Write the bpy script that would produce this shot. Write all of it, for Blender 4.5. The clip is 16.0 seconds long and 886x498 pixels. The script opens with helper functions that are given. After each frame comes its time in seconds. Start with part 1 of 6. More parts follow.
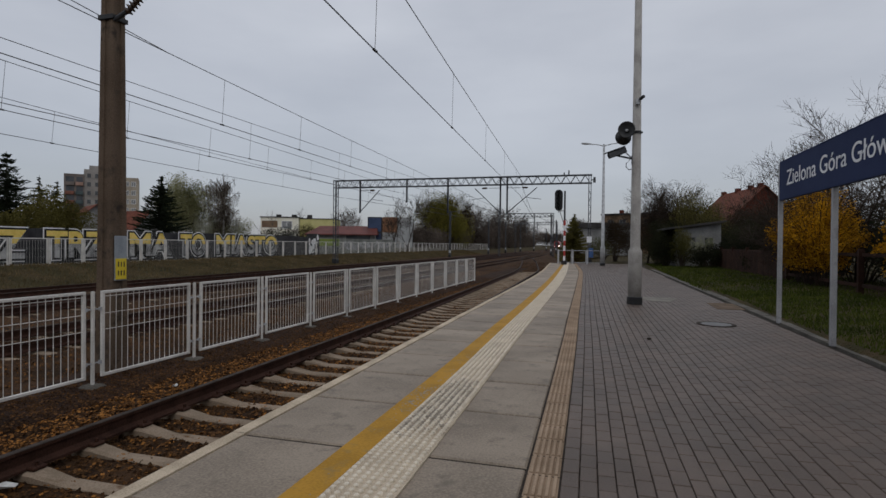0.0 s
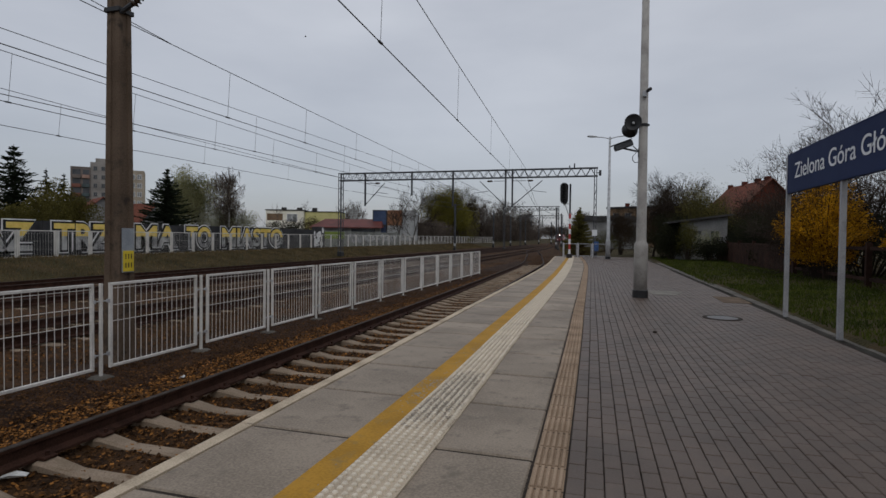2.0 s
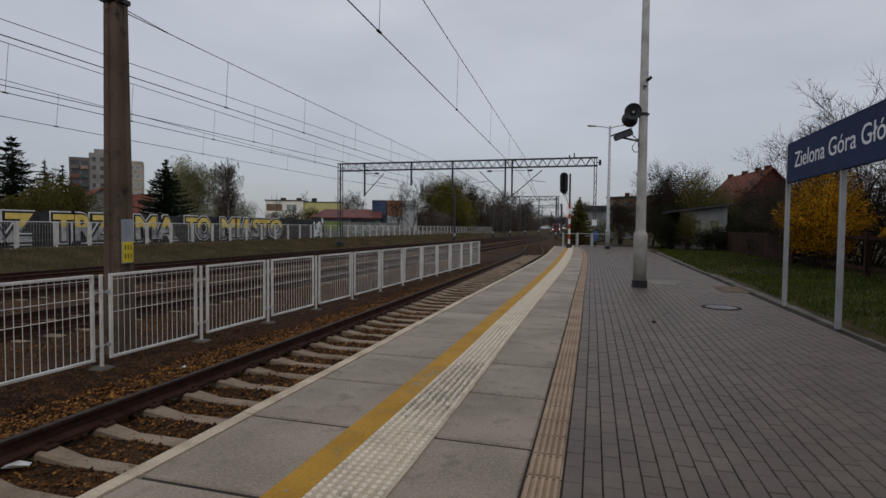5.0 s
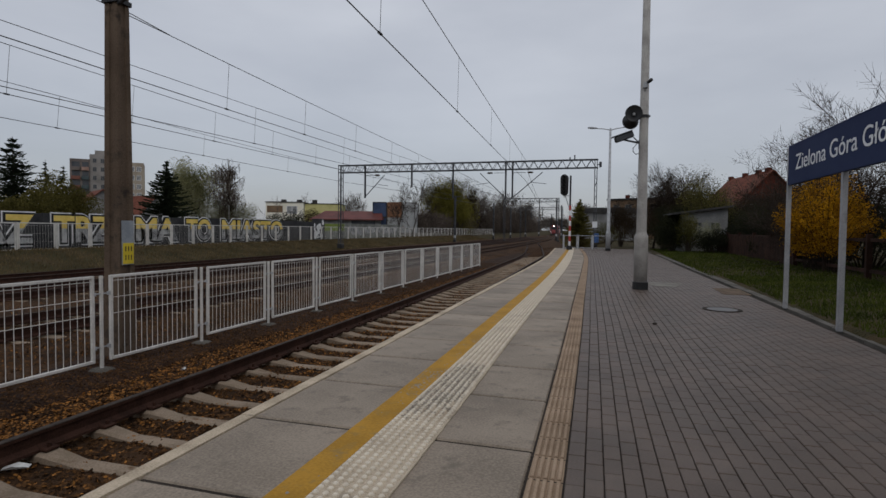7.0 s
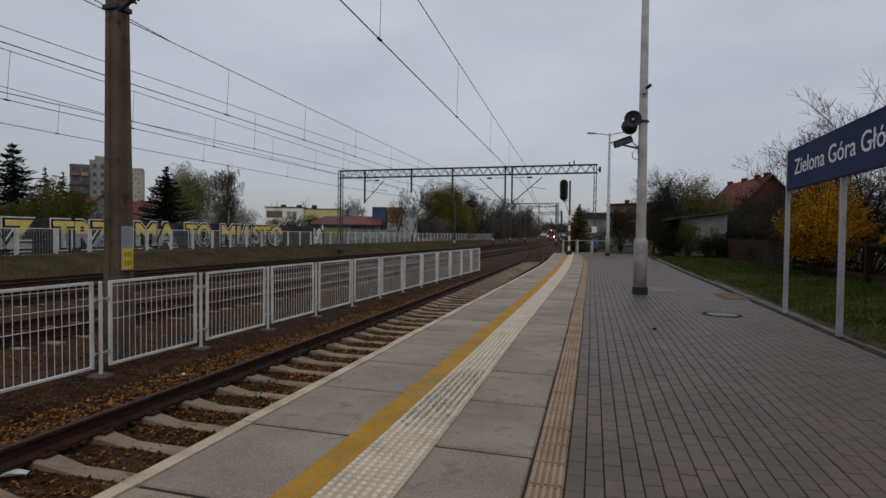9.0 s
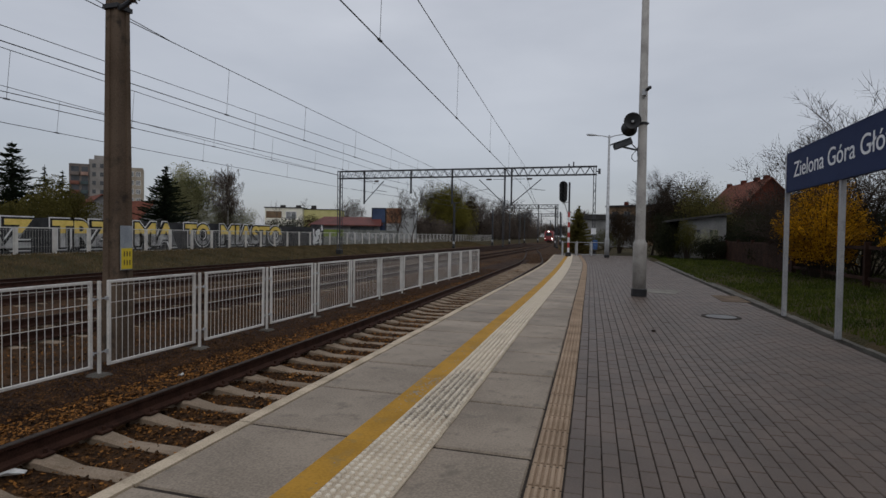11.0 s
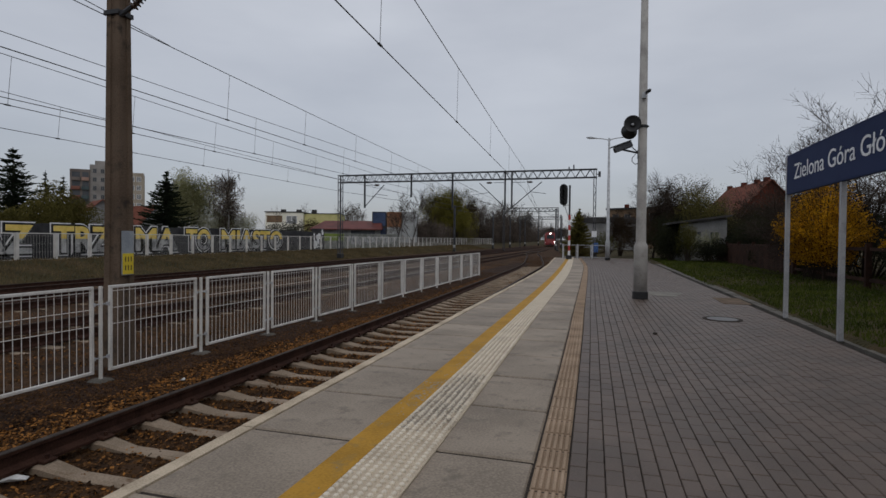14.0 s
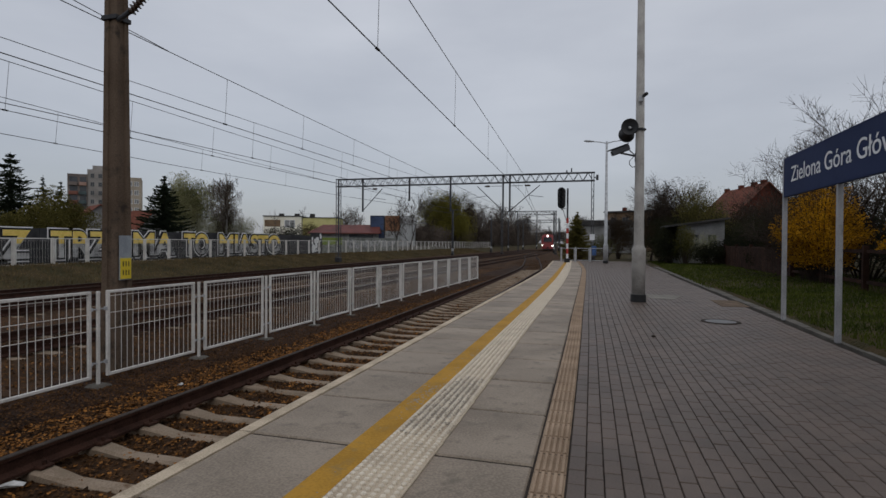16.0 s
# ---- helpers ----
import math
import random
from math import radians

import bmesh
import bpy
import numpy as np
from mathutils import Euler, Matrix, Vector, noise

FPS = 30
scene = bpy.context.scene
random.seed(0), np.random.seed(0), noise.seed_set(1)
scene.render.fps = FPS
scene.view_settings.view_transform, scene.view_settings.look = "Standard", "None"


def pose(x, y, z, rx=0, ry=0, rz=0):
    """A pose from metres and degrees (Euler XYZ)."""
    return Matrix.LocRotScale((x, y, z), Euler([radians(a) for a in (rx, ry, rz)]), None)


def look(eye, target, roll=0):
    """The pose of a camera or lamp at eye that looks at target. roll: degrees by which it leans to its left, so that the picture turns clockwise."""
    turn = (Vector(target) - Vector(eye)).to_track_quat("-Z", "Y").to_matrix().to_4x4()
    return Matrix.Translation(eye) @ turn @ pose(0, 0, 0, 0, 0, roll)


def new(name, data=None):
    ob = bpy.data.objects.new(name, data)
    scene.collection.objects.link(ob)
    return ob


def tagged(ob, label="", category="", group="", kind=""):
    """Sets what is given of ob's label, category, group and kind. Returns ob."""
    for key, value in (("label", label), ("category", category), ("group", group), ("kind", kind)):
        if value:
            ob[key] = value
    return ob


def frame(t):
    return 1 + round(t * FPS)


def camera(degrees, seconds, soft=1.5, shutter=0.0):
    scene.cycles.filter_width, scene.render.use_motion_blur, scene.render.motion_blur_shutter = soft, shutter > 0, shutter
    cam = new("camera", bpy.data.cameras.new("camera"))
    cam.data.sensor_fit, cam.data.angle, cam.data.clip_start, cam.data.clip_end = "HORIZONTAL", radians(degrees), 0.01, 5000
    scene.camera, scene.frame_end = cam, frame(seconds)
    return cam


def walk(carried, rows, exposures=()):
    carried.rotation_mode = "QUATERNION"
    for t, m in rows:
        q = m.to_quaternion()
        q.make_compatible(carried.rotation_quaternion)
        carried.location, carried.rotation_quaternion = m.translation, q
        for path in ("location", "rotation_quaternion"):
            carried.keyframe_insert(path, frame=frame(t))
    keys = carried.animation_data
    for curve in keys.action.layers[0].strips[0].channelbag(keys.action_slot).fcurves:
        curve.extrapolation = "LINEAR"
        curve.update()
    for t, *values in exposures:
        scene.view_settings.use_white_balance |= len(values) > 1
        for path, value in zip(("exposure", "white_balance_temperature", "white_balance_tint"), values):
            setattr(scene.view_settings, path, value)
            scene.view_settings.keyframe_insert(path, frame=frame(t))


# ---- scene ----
cam = camera(77.3, 16.0, soft=1.5)
PATH = [
    (0, pose(0.009, -0.001, 1.323, 89.459, -0.592, 16.112)),
    (0.5, pose(0.006, -0.002, 1.322, 89.401, -0.683, 16.156)),
    (1, pose(0.003, 0.002, 1.317, 89.222, -0.749, 16.331)),
    (1.5, pose(0.000, -0.000, 1.320, 88.959, -0.750, 16.538)),
    (2, pose(-0.003, -0.006, 1.319, 88.742, -0.684, 16.609)),
    (2.5, pose(-0.003, -0.000, 1.321, 88.458, -0.838, 16.702)),
    (3, pose(0.002, -0.002, 1.321, 88.217, -0.693, 16.800)),
    (3.5, pose(0.000, -0.006, 1.318, 87.987, -0.485, 16.680)),
    (4, pose(0.003, -0.007, 1.322, 87.734, -0.431, 16.633)),
    (6.5, pose(0.001, -0.008, 1.321, 87.726, -0.739, 16.539)),
    (7, pose(-0.004, -0.001, 1.319, 87.912, -0.622, 16.617)),
    (7.5, pose(-0.005, -0.001, 1.320, 88.062, -0.480, 16.685)),
    (8, pose(0.001, -0.000, 1.324, 88.197, -0.704, 16.672)),
    (8.5, pose(-0.002, -0.005, 1.325, 88.312, -0.615, 16.655)),
    (9, pose(-0.003, -0.002, 1.323, 88.429, -0.575, 16.578)),
    (11.5, pose(-0.004, -0.000, 1.322, 88.546, -0.854, 16.507)),
    (12, pose(-0.002, 0.001, 1.327, 88.597, -0.724, 16.583)),
    (12.5, pose(-0.008, -0.002, 1.325, 88.698, -0.706, 16.572)),
    (13, pose(-0.008, -0.002, 1.324, 88.743, -0.911, 16.653)),
    (13.5, pose(-0.006, -0.005, 1.326, 88.864, -0.700, 16.592)),
    (14, pose(-0.008, -0.006, 1.324, 88.904, -0.545, 16.564)),
    (14.5, pose(-0.006, -0.006, 1.318, 89.054, -0.552, 16.548)),
    (15, pose(-0.005, -0.005, 1.325, 89.096, -0.647, 16.502)),
    (15.5, pose(-0.008, -0.004, 1.324, 89.262, -0.501, 16.419)),
    (16, pose(-0.006, -0.007, 1.323, 89.281, -0.345, 16.381)),
]

walk(cam, PATH)

# ---- light: a bright, even, overcast sky ----
world = bpy.data.worlds.new("overcast_sky")
scene.world = world
world.use_nodes = True
wn, wl = world.node_tree.nodes, world.node_tree.links
wn.clear()
w_out = wn.new("ShaderNodeOutputWorld")
w_sky = wn.new("ShaderNodeTexSky")
w_sky.sky_type, w_sky.sun_disc = "NISHITA", False
w_sky.sun_elevation, w_sky.sun_rotation = radians(42), radians(150)
w_co = wn.new("ShaderNodeTexCoord")
w_map = wn.new("ShaderNodeMapping")
w_map.inputs["Scale"].default_value = (1.0, 1.0, 3.2)
w_noise = wn.new("ShaderNodeTexNoise")
w_noise.inputs["Scale"].default_value, w_noise.inputs["Detail"].default_value = 1.7, 5
w_ramp = wn.new("ShaderNodeValToRGB")
w_ramp.color_ramp.elements[0].position, w_ramp.color_ramp.elements[1].position = 0.3, 0.72
w_ramp.color_ramp.elements[0].color = (0.388, 0.404, 0.450, 1)
w_ramp.color_ramp.elements[1].color = (0.545, 0.56, 0.603, 1)
w_b1, w_b2, w_add = wn.new("ShaderNodeBackground"), wn.new("ShaderNodeBackground"), wn.new("ShaderNodeAddShader")
w_b1.inputs["Strength"].default_value = 0.05 * 0.35
w_b2.inputs["Strength"].default_value = 0.93
wl.new(w_co.outputs["Generated"], w_map.inputs["Vector"])
wl.new(w_map.outputs["Vector"], w_noise.inputs["Vector"])
wl.new(w_noise.outputs["Fac"], w_ramp.inputs["Fac"])
wl.new(w_sky.outputs["Color"], w_b1.inputs["Color"])
w_sep, w_grad, w_mul = wn.new("ShaderNodeSeparateXYZ"), wn.new("ShaderNodeValToRGB"), wn.new("ShaderNodeMixRGB")
w_mul.blend_type, w_mul.inputs["Fac"].default_value = "MULTIPLY", 1.0
w_grad.color_ramp.elements[0].position, w_grad.color_ramp.elements[1].position = 0.0, 0.45
w_grad.color_ramp.elements[0].color, w_grad.color_ramp.elements[1].color = (0.665, 0.668, 0.685, 1), (1.14, 1.14, 1.13, 1)
wl.new(w_co.outputs["Generated"], w_sep.inputs["Vector"])
wl.new(w_sep.outputs["Z"], w_grad.inputs["Fac"])
wl.new(w_ramp.outputs["Color"], w_mul.inputs["Color1"])
wl.new(w_grad.outputs["Color"], w_mul.inputs["Color2"])
wl.new(w_mul.outputs["Color"], w_b2.inputs["Color"])
wl.new(w_b1.outputs[0], w_add.inputs[0])
wl.new(w_b2.outputs[0], w_add.inputs[1])
wl.new(w_add.outputs[0], w_out.inputs["Surface"])
sun = new("sun", bpy.data.lights.new("sun", "SUN"))
sun.data.energy, sun.data.angle, sun.data.color = 0.32, radians(30), (1, 0.93, 0.83)
sun.matrix_world = look((0, 0, 60), (-26, 45, 0))
scene.view_settings.exposure = 0.03


# ---- materials ----
def mat(name, c1, c2, scale=3.0, rough=0.8, metal=0.0, bump=0.25, fine=60.0, rnd=0.0, island=0.0, spot=None, spot_scale=1.0,
        spot_amount=0.5, emit=0.0, coords="Position", depth=0.004, trans=0.0, mid=None):
    """Two colours mixed by broad stains and fine grain, with relief; spot: a third colour in patches."""
    m = bpy.data.materials.new(name)
    m.use_nodes = True
    n, l = m.node_tree.nodes, m.node_tree.links
    b = n["Principled BSDF"]
    if coords == "Position":
        co = n.new("ShaderNodeNewGeometry").outputs["Position"]
    else:
        co = n.new("ShaderNodeTexCoord").outputs["Object"]
    big, small = n.new("ShaderNodeTexNoise"), n.new("ShaderNodeTexNoise")
    big.inputs["Scale"].default_value, big.inputs["Detail"].default_value = scale, 6
    small.inputs["Scale"].default_value, small.inputs["Detail"].default_value = fine, 4
    for t in (big, small):
        l.new(co, t.inputs["Vector"])
    fac = n.new("ShaderNodeMath")
    fac.operation = "MULTIPLY_ADD"
    l.new(small.outputs["Fac"], fac.inputs[0])
    fac.inputs[1].default_value = 0.75
    l.new(big.outputs["Fac"], fac.inputs[2])
    ramp = n.new("ShaderNodeValToRGB")
    ramp.color_ramp.elements[0].position, ramp.color_ramp.elements[1].position = 0.70, 1.0
    ramp.color_ramp.elements[0].color, ramp.color_ramp.elements[1].color = (*c1, 1), (*c2, 1)
    l.new(fac.outputs[0], ramp.inputs["Fac"])
    col = ramp.outputs["Color"]
    if spot:
        sp = n.new("ShaderNodeTexNoise")
        sp.inputs["Scale"].default_value, sp.inputs["Detail"].default_value = spot_scale, 8
        sp.inputs["Roughness"].default_value = 0.7
        l.new(co, sp.inputs["Vector"])
        sr = n.new("ShaderNodeValToRGB")
        sr.color_ramp.elements[0].position, sr.color_ramp.elements[1].position = 1 - spot_amount, 1 - spot_amount + 0.12
        l.new(sp.outputs["Fac"], sr.inputs["Fac"])
        mx = n.new("ShaderNodeMixRGB")
        l.new(sr.outputs["Color"], mx.inputs["Fac"])
        l.new(col, mx.inputs["Color1"])
        mx.inputs["Color2"].default_value = (*spot, 1)
        col = mx.outputs["Color"]
    if rnd or island:
        hv = n.new("ShaderNodeHueSaturation")
        src = n.new("ShaderNodeObjectInfo").outputs["Random"] if rnd else n.new("ShaderNodeNewGeometry").outputs["Random Per Island"]
        mr = n.new("ShaderNodeMapRange")
        k = rnd or island
        mr.inputs["To Min"].default_value, mr.inputs["To Max"].default_value = 1 - k, 1 + k
        l.new(src, mr.inputs["Value"])
        l.new(mr.outputs["Result"], hv.inputs["Value"])
        l.new(col, hv.inputs["Color"])
        col = hv.outputs["Color"]
    l.new(col, b.inputs["Base Color"])
    b.inputs["Roughness"].default_value, b.inputs["Metallic"].default_value = rough, metal
    b.inputs["Specular IOR Level"].default_value = 0.12 if rough >= 0.7 else 0.4
    if bump:
        bp = n.new("ShaderNodeBump")
        bp.inputs["Strength"].default_value, bp.inputs["Distance"].default_value = bump, depth
        l.new(small.outputs["Fac"], bp.inputs["Height"])
        l.new(bp.outputs["Normal"], b.inputs["Normal"])
    if emit:
        b.inputs["Emission Color"].default_value, b.inputs["Emission Strength"].default_value = (*c2, 1), emit
    if trans:
        tr, ad = n.new("ShaderNodeBsdfTranslucent"), n.new("ShaderNodeMixShader")
        ad.inputs["Fac"].default_value = trans
        l.new(col, tr.inputs["Color"])
        l.new(b.outputs[0], ad.inputs[1])
        l.new(tr.outputs[0], ad.inputs[2])
        l.new(ad.outputs[0], n["Material Output"].inputs["Surface"])
    return m


SLAB = mat("concrete_slab", (0.19, 0.1518, 0.1117), (0.32, 0.2594, 0.1957), 1.1, 0.66, bump=0.6, fine=65, rnd=0.12, spot=(0.165, 0.1334, 0.09912), spot_scale=4.5, spot_amount=0.46)
KERB = mat("grey_damp_kerb", (0.075, 0.068, 0.058), (0.140, 0.129, 0.112), 2, 0.8, bump=0.4, fine=60, spot=(0.05, 0.05, 0.03), spot_scale=4, spot_amount=0.42)
EDGE = mat("pale_edge_concrete", (0.3696, 0.3015, 0.2181), (0.5824, 0.4814, 0.3568), 3, 0.85, bump=0.3, fine=90, spot=(0.28, 0.2539, 0.2181), spot_scale=5, spot_amount=0.4)
YELLOW = mat("worn_yellow_paint", (0.3498, 0.1862, 0.0252), (0.4664, 0.2499, 0.036), 2.5, 0.75, bump=0.3, fine=55, spot=(0.31, 0.195, 0.06), spot_scale=7, spot_amount=0.47)
TACTILE = mat("pale_tactile_tile", (0.41, 0.338, 0.252), (0.57, 0.48, 0.365), 2.2, 0.8, bump=0.25, fine=110, spot=(0.2673, 0.2289, 0.1802), spot_scale=3.6, spot_amount=0.42)
GUIDE = mat("beige_guide_tile", (0.28, 0.2006, 0.1344), (0.4, 0.2944, 0.2058), 3, 0.85, bump=0.3, fine=120, rnd=0.10)
BRICK = mat("grey_paving_brick", (0.078, 0.0553, 0.0412), (0.123, 0.088, 0.067), 1.6, 0.52, bump=0.33, fine=90, rnd=0.10, spot=(0.095, 0.071, 0.055), spot_scale=1.3, spot_amount=0.5)
BRICKS = mat("grey_paving_bricks", (0.078, 0.0553, 0.0412), (0.123, 0.088, 0.067), 1.6, 0.52, bump=0.33, fine=90, island=0.10, spot=(0.095, 0.071, 0.055), spot_scale=1.3, spot_amount=0.5)
JOINT = mat("dark_joint_sand", (0.0289, 0.0238, 0.01955), (0.0493, 0.03995, 0.03315), 6, 0.95, bump=0.3)
CONCRETE = mat("weathered_concrete", (0.14, 0.13, 0.112), (0.25, 0.235, 0.205), 2, 0.9, bump=0.4, fine=70, spot=(0.15, 0.14, 0.13), spot_scale=2.5, spot_amount=0.42)
SLEEPER = mat("sleeper_concrete", (0.194, 0.1485, 0.105), (0.3007, 0.234, 0.1722), 2.5, 0.9, bump=0.5, fine=70, rnd=0.12, spot=(0.1261, 0.0765, 0.042), spot_scale=4, spot_amount=0.42)
POLEMAT = mat("brown_weathered_concrete", (0.076, 0.053, 0.037), (0.138, 0.100, 0.072), 1.2, 0.9, bump=0.5, fine=60, spot=(0.05, 0.040, 0.032), spot_scale=3, spot_amount=0.45)
RAIL = mat("rusty_rail_steel", (0.026, 0.0125, 0.0088), (0.056, 0.027, 0.0185), 5, 0.75, 0.1, bump=0.3)
RAILTOP = mat("worn_rail_head", (0.034, 0.026, 0.021), (0.066, 0.052, 0.044), 6, 0.76, 0.1, bump=0.1)
BALLAST = mat("brown_ballast_bed", (0.020, 0.0112, 0.0062), (0.062, 0.033, 0.016), 1.3, 0.95, bump=1.0, fine=38, depth=0.03, spot=(0.115, 0.054, 0.018), spot_scale=9, spot_amount=0.48)
STONE = mat("ballast_stone", (0.022, 0.0115, 0.0055), (0.088, 0.043, 0.017), 7, 0.9, bump=0.4, island=0.75)
LEAFLIT = mat("dead_leaf", (0.11, 0.044, 0.011), (0.27, 0.118, 0.03), 9, 0.9, bump=0.2, island=0.5)
DIRT = mat("dark_cinder_soil", (0.01495, 0.008096, 0.00533), (0.0506, 0.0276, 0.01722), 1.5, 0.95, bump=0.9, fine=45, depth=0.02, spot=(0.0805, 0.0414, 0.0205), spot_scale=14, spot_amount=0.36)
GRASS = mat("spring_grass_ground", (0.030, 0.026, 0.0115), (0.062, 0.052, 0.023), 0.6, 0.95, bump=1.0, fine=22, depth=0.05, spot=(0.068, 0.048, 0.024), spot_scale=0.8, spot_amount=0.52)
BLADE = mat("grass_blades", (0.02736, 0.04172, 0.00693), (0.07752, 0.09272, 0.01485), 1.2, 0.8, bump=0, island=0.4, trans=0.3)
DRYBLADE = mat("dry_grass_blades", (0.085, 0.063, 0.030), (0.165, 0.124, 0.062), 0.8, 0.85, bump=0, island=0.4, trans=0.3)
GALV = mat("galvanised_steel", (0.34, 0.35, 0.36), (0.50, 0.51, 0.52), 5, 0.55, 0.35, bump=0.12, fine=40)
WHITE = mat("white_paint_steel", (0.52, 0.50, 0.465), (0.71, 0.685, 0.645), 2.5, 0.55, bump=0.12, fine=60, spot=(0.368, 0.3471, 0.3182), spot_scale=5, spot_amount=0.36)
POST = mat("grey_painted_post", (0.246, 0.248, 0.2574), (0.3444, 0.344, 0.351), 3, 0.5, bump=0.1, spot=(0.1968, 0.192, 0.195), spot_scale=3, spot_amount=0.4)
LAMPPOLE = mat("grey_concrete_column", (0.25, 0.238, 0.222), (0.42, 0.402, 0.376), 3, 0.85, bump=0.35, fine=90, spot=(0.18, 0.17, 0.16), spot_scale=6, spot_amount=0.42)
BLACK = mat("black_paint", (0.010, 0.010, 0.011), (0.02, 0.02, 0.021), 5, 0.5, bump=0.1)
STEEL = mat("dull_grey_gantry_steel", (0.038, 0.04, 0.046), (0.08, 0.083, 0.09), 2, 0.6, 0.3, bump=0.2)
WIRE = mat("dark_copper_wire", (0.03, 0.029, 0.028), (0.05, 0.048, 0.046), 4, 0.5, 0.6, bump=0)
BROWNINS = mat("brown_porcelain", (0.05, 0.03, 0.022), (0.08, 0.05, 0.035), 4, 0.25, bump=0)
SIGNBLUE = mat("navy_enamel", (0.017, 0.028, 0.080), (0.023, 0.036, 0.095), 1.5, 0.7, bump=0.04)
LETTER = mat("white_lettering", (0.68, 0.69, 0.71), (0.78, 0.79, 0.80), 3, 0.5, bump=0)
PLATEGREY = mat("grey_aluminium_plate", (0.26, 0.29, 0.32), (0.36, 0.39, 0.42), 4, 0.5, 0.3, bump=0.1)
PLATEYEL = mat("yellow_plate", (0.62, 0.46, 0.02), (0.72, 0.55, 0.04), 4, 0.5, bump=0)
RED = mat("signal_red_paint", (0.33, 0.03, 0.025), (0.45, 0.05, 0.04), 4, 0.5, bump=0.1)
BLUE = mat("blue_paint", (0.03, 0.08, 0.22), (0.05, 0.12, 0.30), 4, 0.5, bump=0.1)
REDLAMP = mat("lit_red_lens", (1.0, 0.06, 0.05), (1.0, 0.06, 0.05), 4, 0.3, bump=0, emit=3.0)
HEADLAMP = mat("lit_head_lamp", (1, 0.9, 0.85), (1, 0.92, 0.88), 4, 0.3, bump=0, emit=9.0)
IRON = mat("worn_cast_iron_cover", (0.075, 0.073, 0.070), (0.15, 0.146, 0.14), 8, 0.45, 0.4, bump=0.3)
BARK = mat("grey_brown_bark", (0.024, 0.018, 0.014), (0.06, 0.046, 0.037), 3, 0.95, bump=0.5)
BIRCH = mat("pale_birch_bark", (0.19, 0.18, 0.165), (0.36, 0.34, 0.32), 3, 0.9, bump=0.3, spot=(0.05, 0.045, 0.04), spot_scale=4, spot_amount=0.42)


def leaf(name, c1, c2, island=0.3):
    return mat(name, c1, c2, 0.5, 0.75, bump=0, fine=6, island=island, trans=0.35)


L_SPRUCE = leaf("spruce_needles", (0.009, 0.014, 0.007), (0.026, 0.034, 0.018))
L_FRESH = leaf("fresh_green_leaves", (0.088, 0.080, 0.013), (0.19, 0.168, 0.032))
L_OLIVE = leaf("olive_spring_leaves", (0.035, 0.037, 0.008), (0.085, 0.078, 0.018))
L_BLOSSOM = leaf("white_blossom", (0.13, 0.135, 0.06), (0.34, 0.335, 0.23))
L_BIRCH = leaf("birch_catkins", (0.085, 0.066, 0.052), (0.17, 0.138, 0.112))
L_SPRING = leaf("yellow_olive_spring_leaves", (0.055, 0.050, 0.012), (0.125, 0.108, 0.028))
L_YOUNG = leaf("pale_young_leaves", (0.11, 0.112, 0.045), (0.28, 0.27, 0.135))
L_BROWN = leaf("brown_buds", (0.019, 0.0125, 0.007), (0.046, 0.030, 0.016))
L_DARK = leaf("dark_hedge_leaves", (0.008, 0.010, 0.004), (0.026, 0.027, 0.010))
L_FORS = leaf("forsythia_flowers", (0.25, 0.115, 0.003), (0.50, 0.25, 0.006))
# paler than near wood: haze of distance is put into these two colours
L_WOOD = leaf("hazed_bare_wood", (0.058, 0.045, 0.037), (0.12, 0.096, 0.078))
WOODBARK = mat("hazed_grey_bark", (0.045, 0.038, 0.033), (0.085, 0.073, 0.063), 2, 0.95, bump=0)
L_TWIG = mat("thin_twigs", (0.03, 0.023, 0.018), (0.07, 0.055, 0.043), 2, 0.9, bump=0, island=0.3)
PINKTWIG = mat("pale_bare_twigs", (0.07, 0.055, 0.045), (0.14, 0.115, 0.095), 2, 0.9, bump=0, island=0.3)


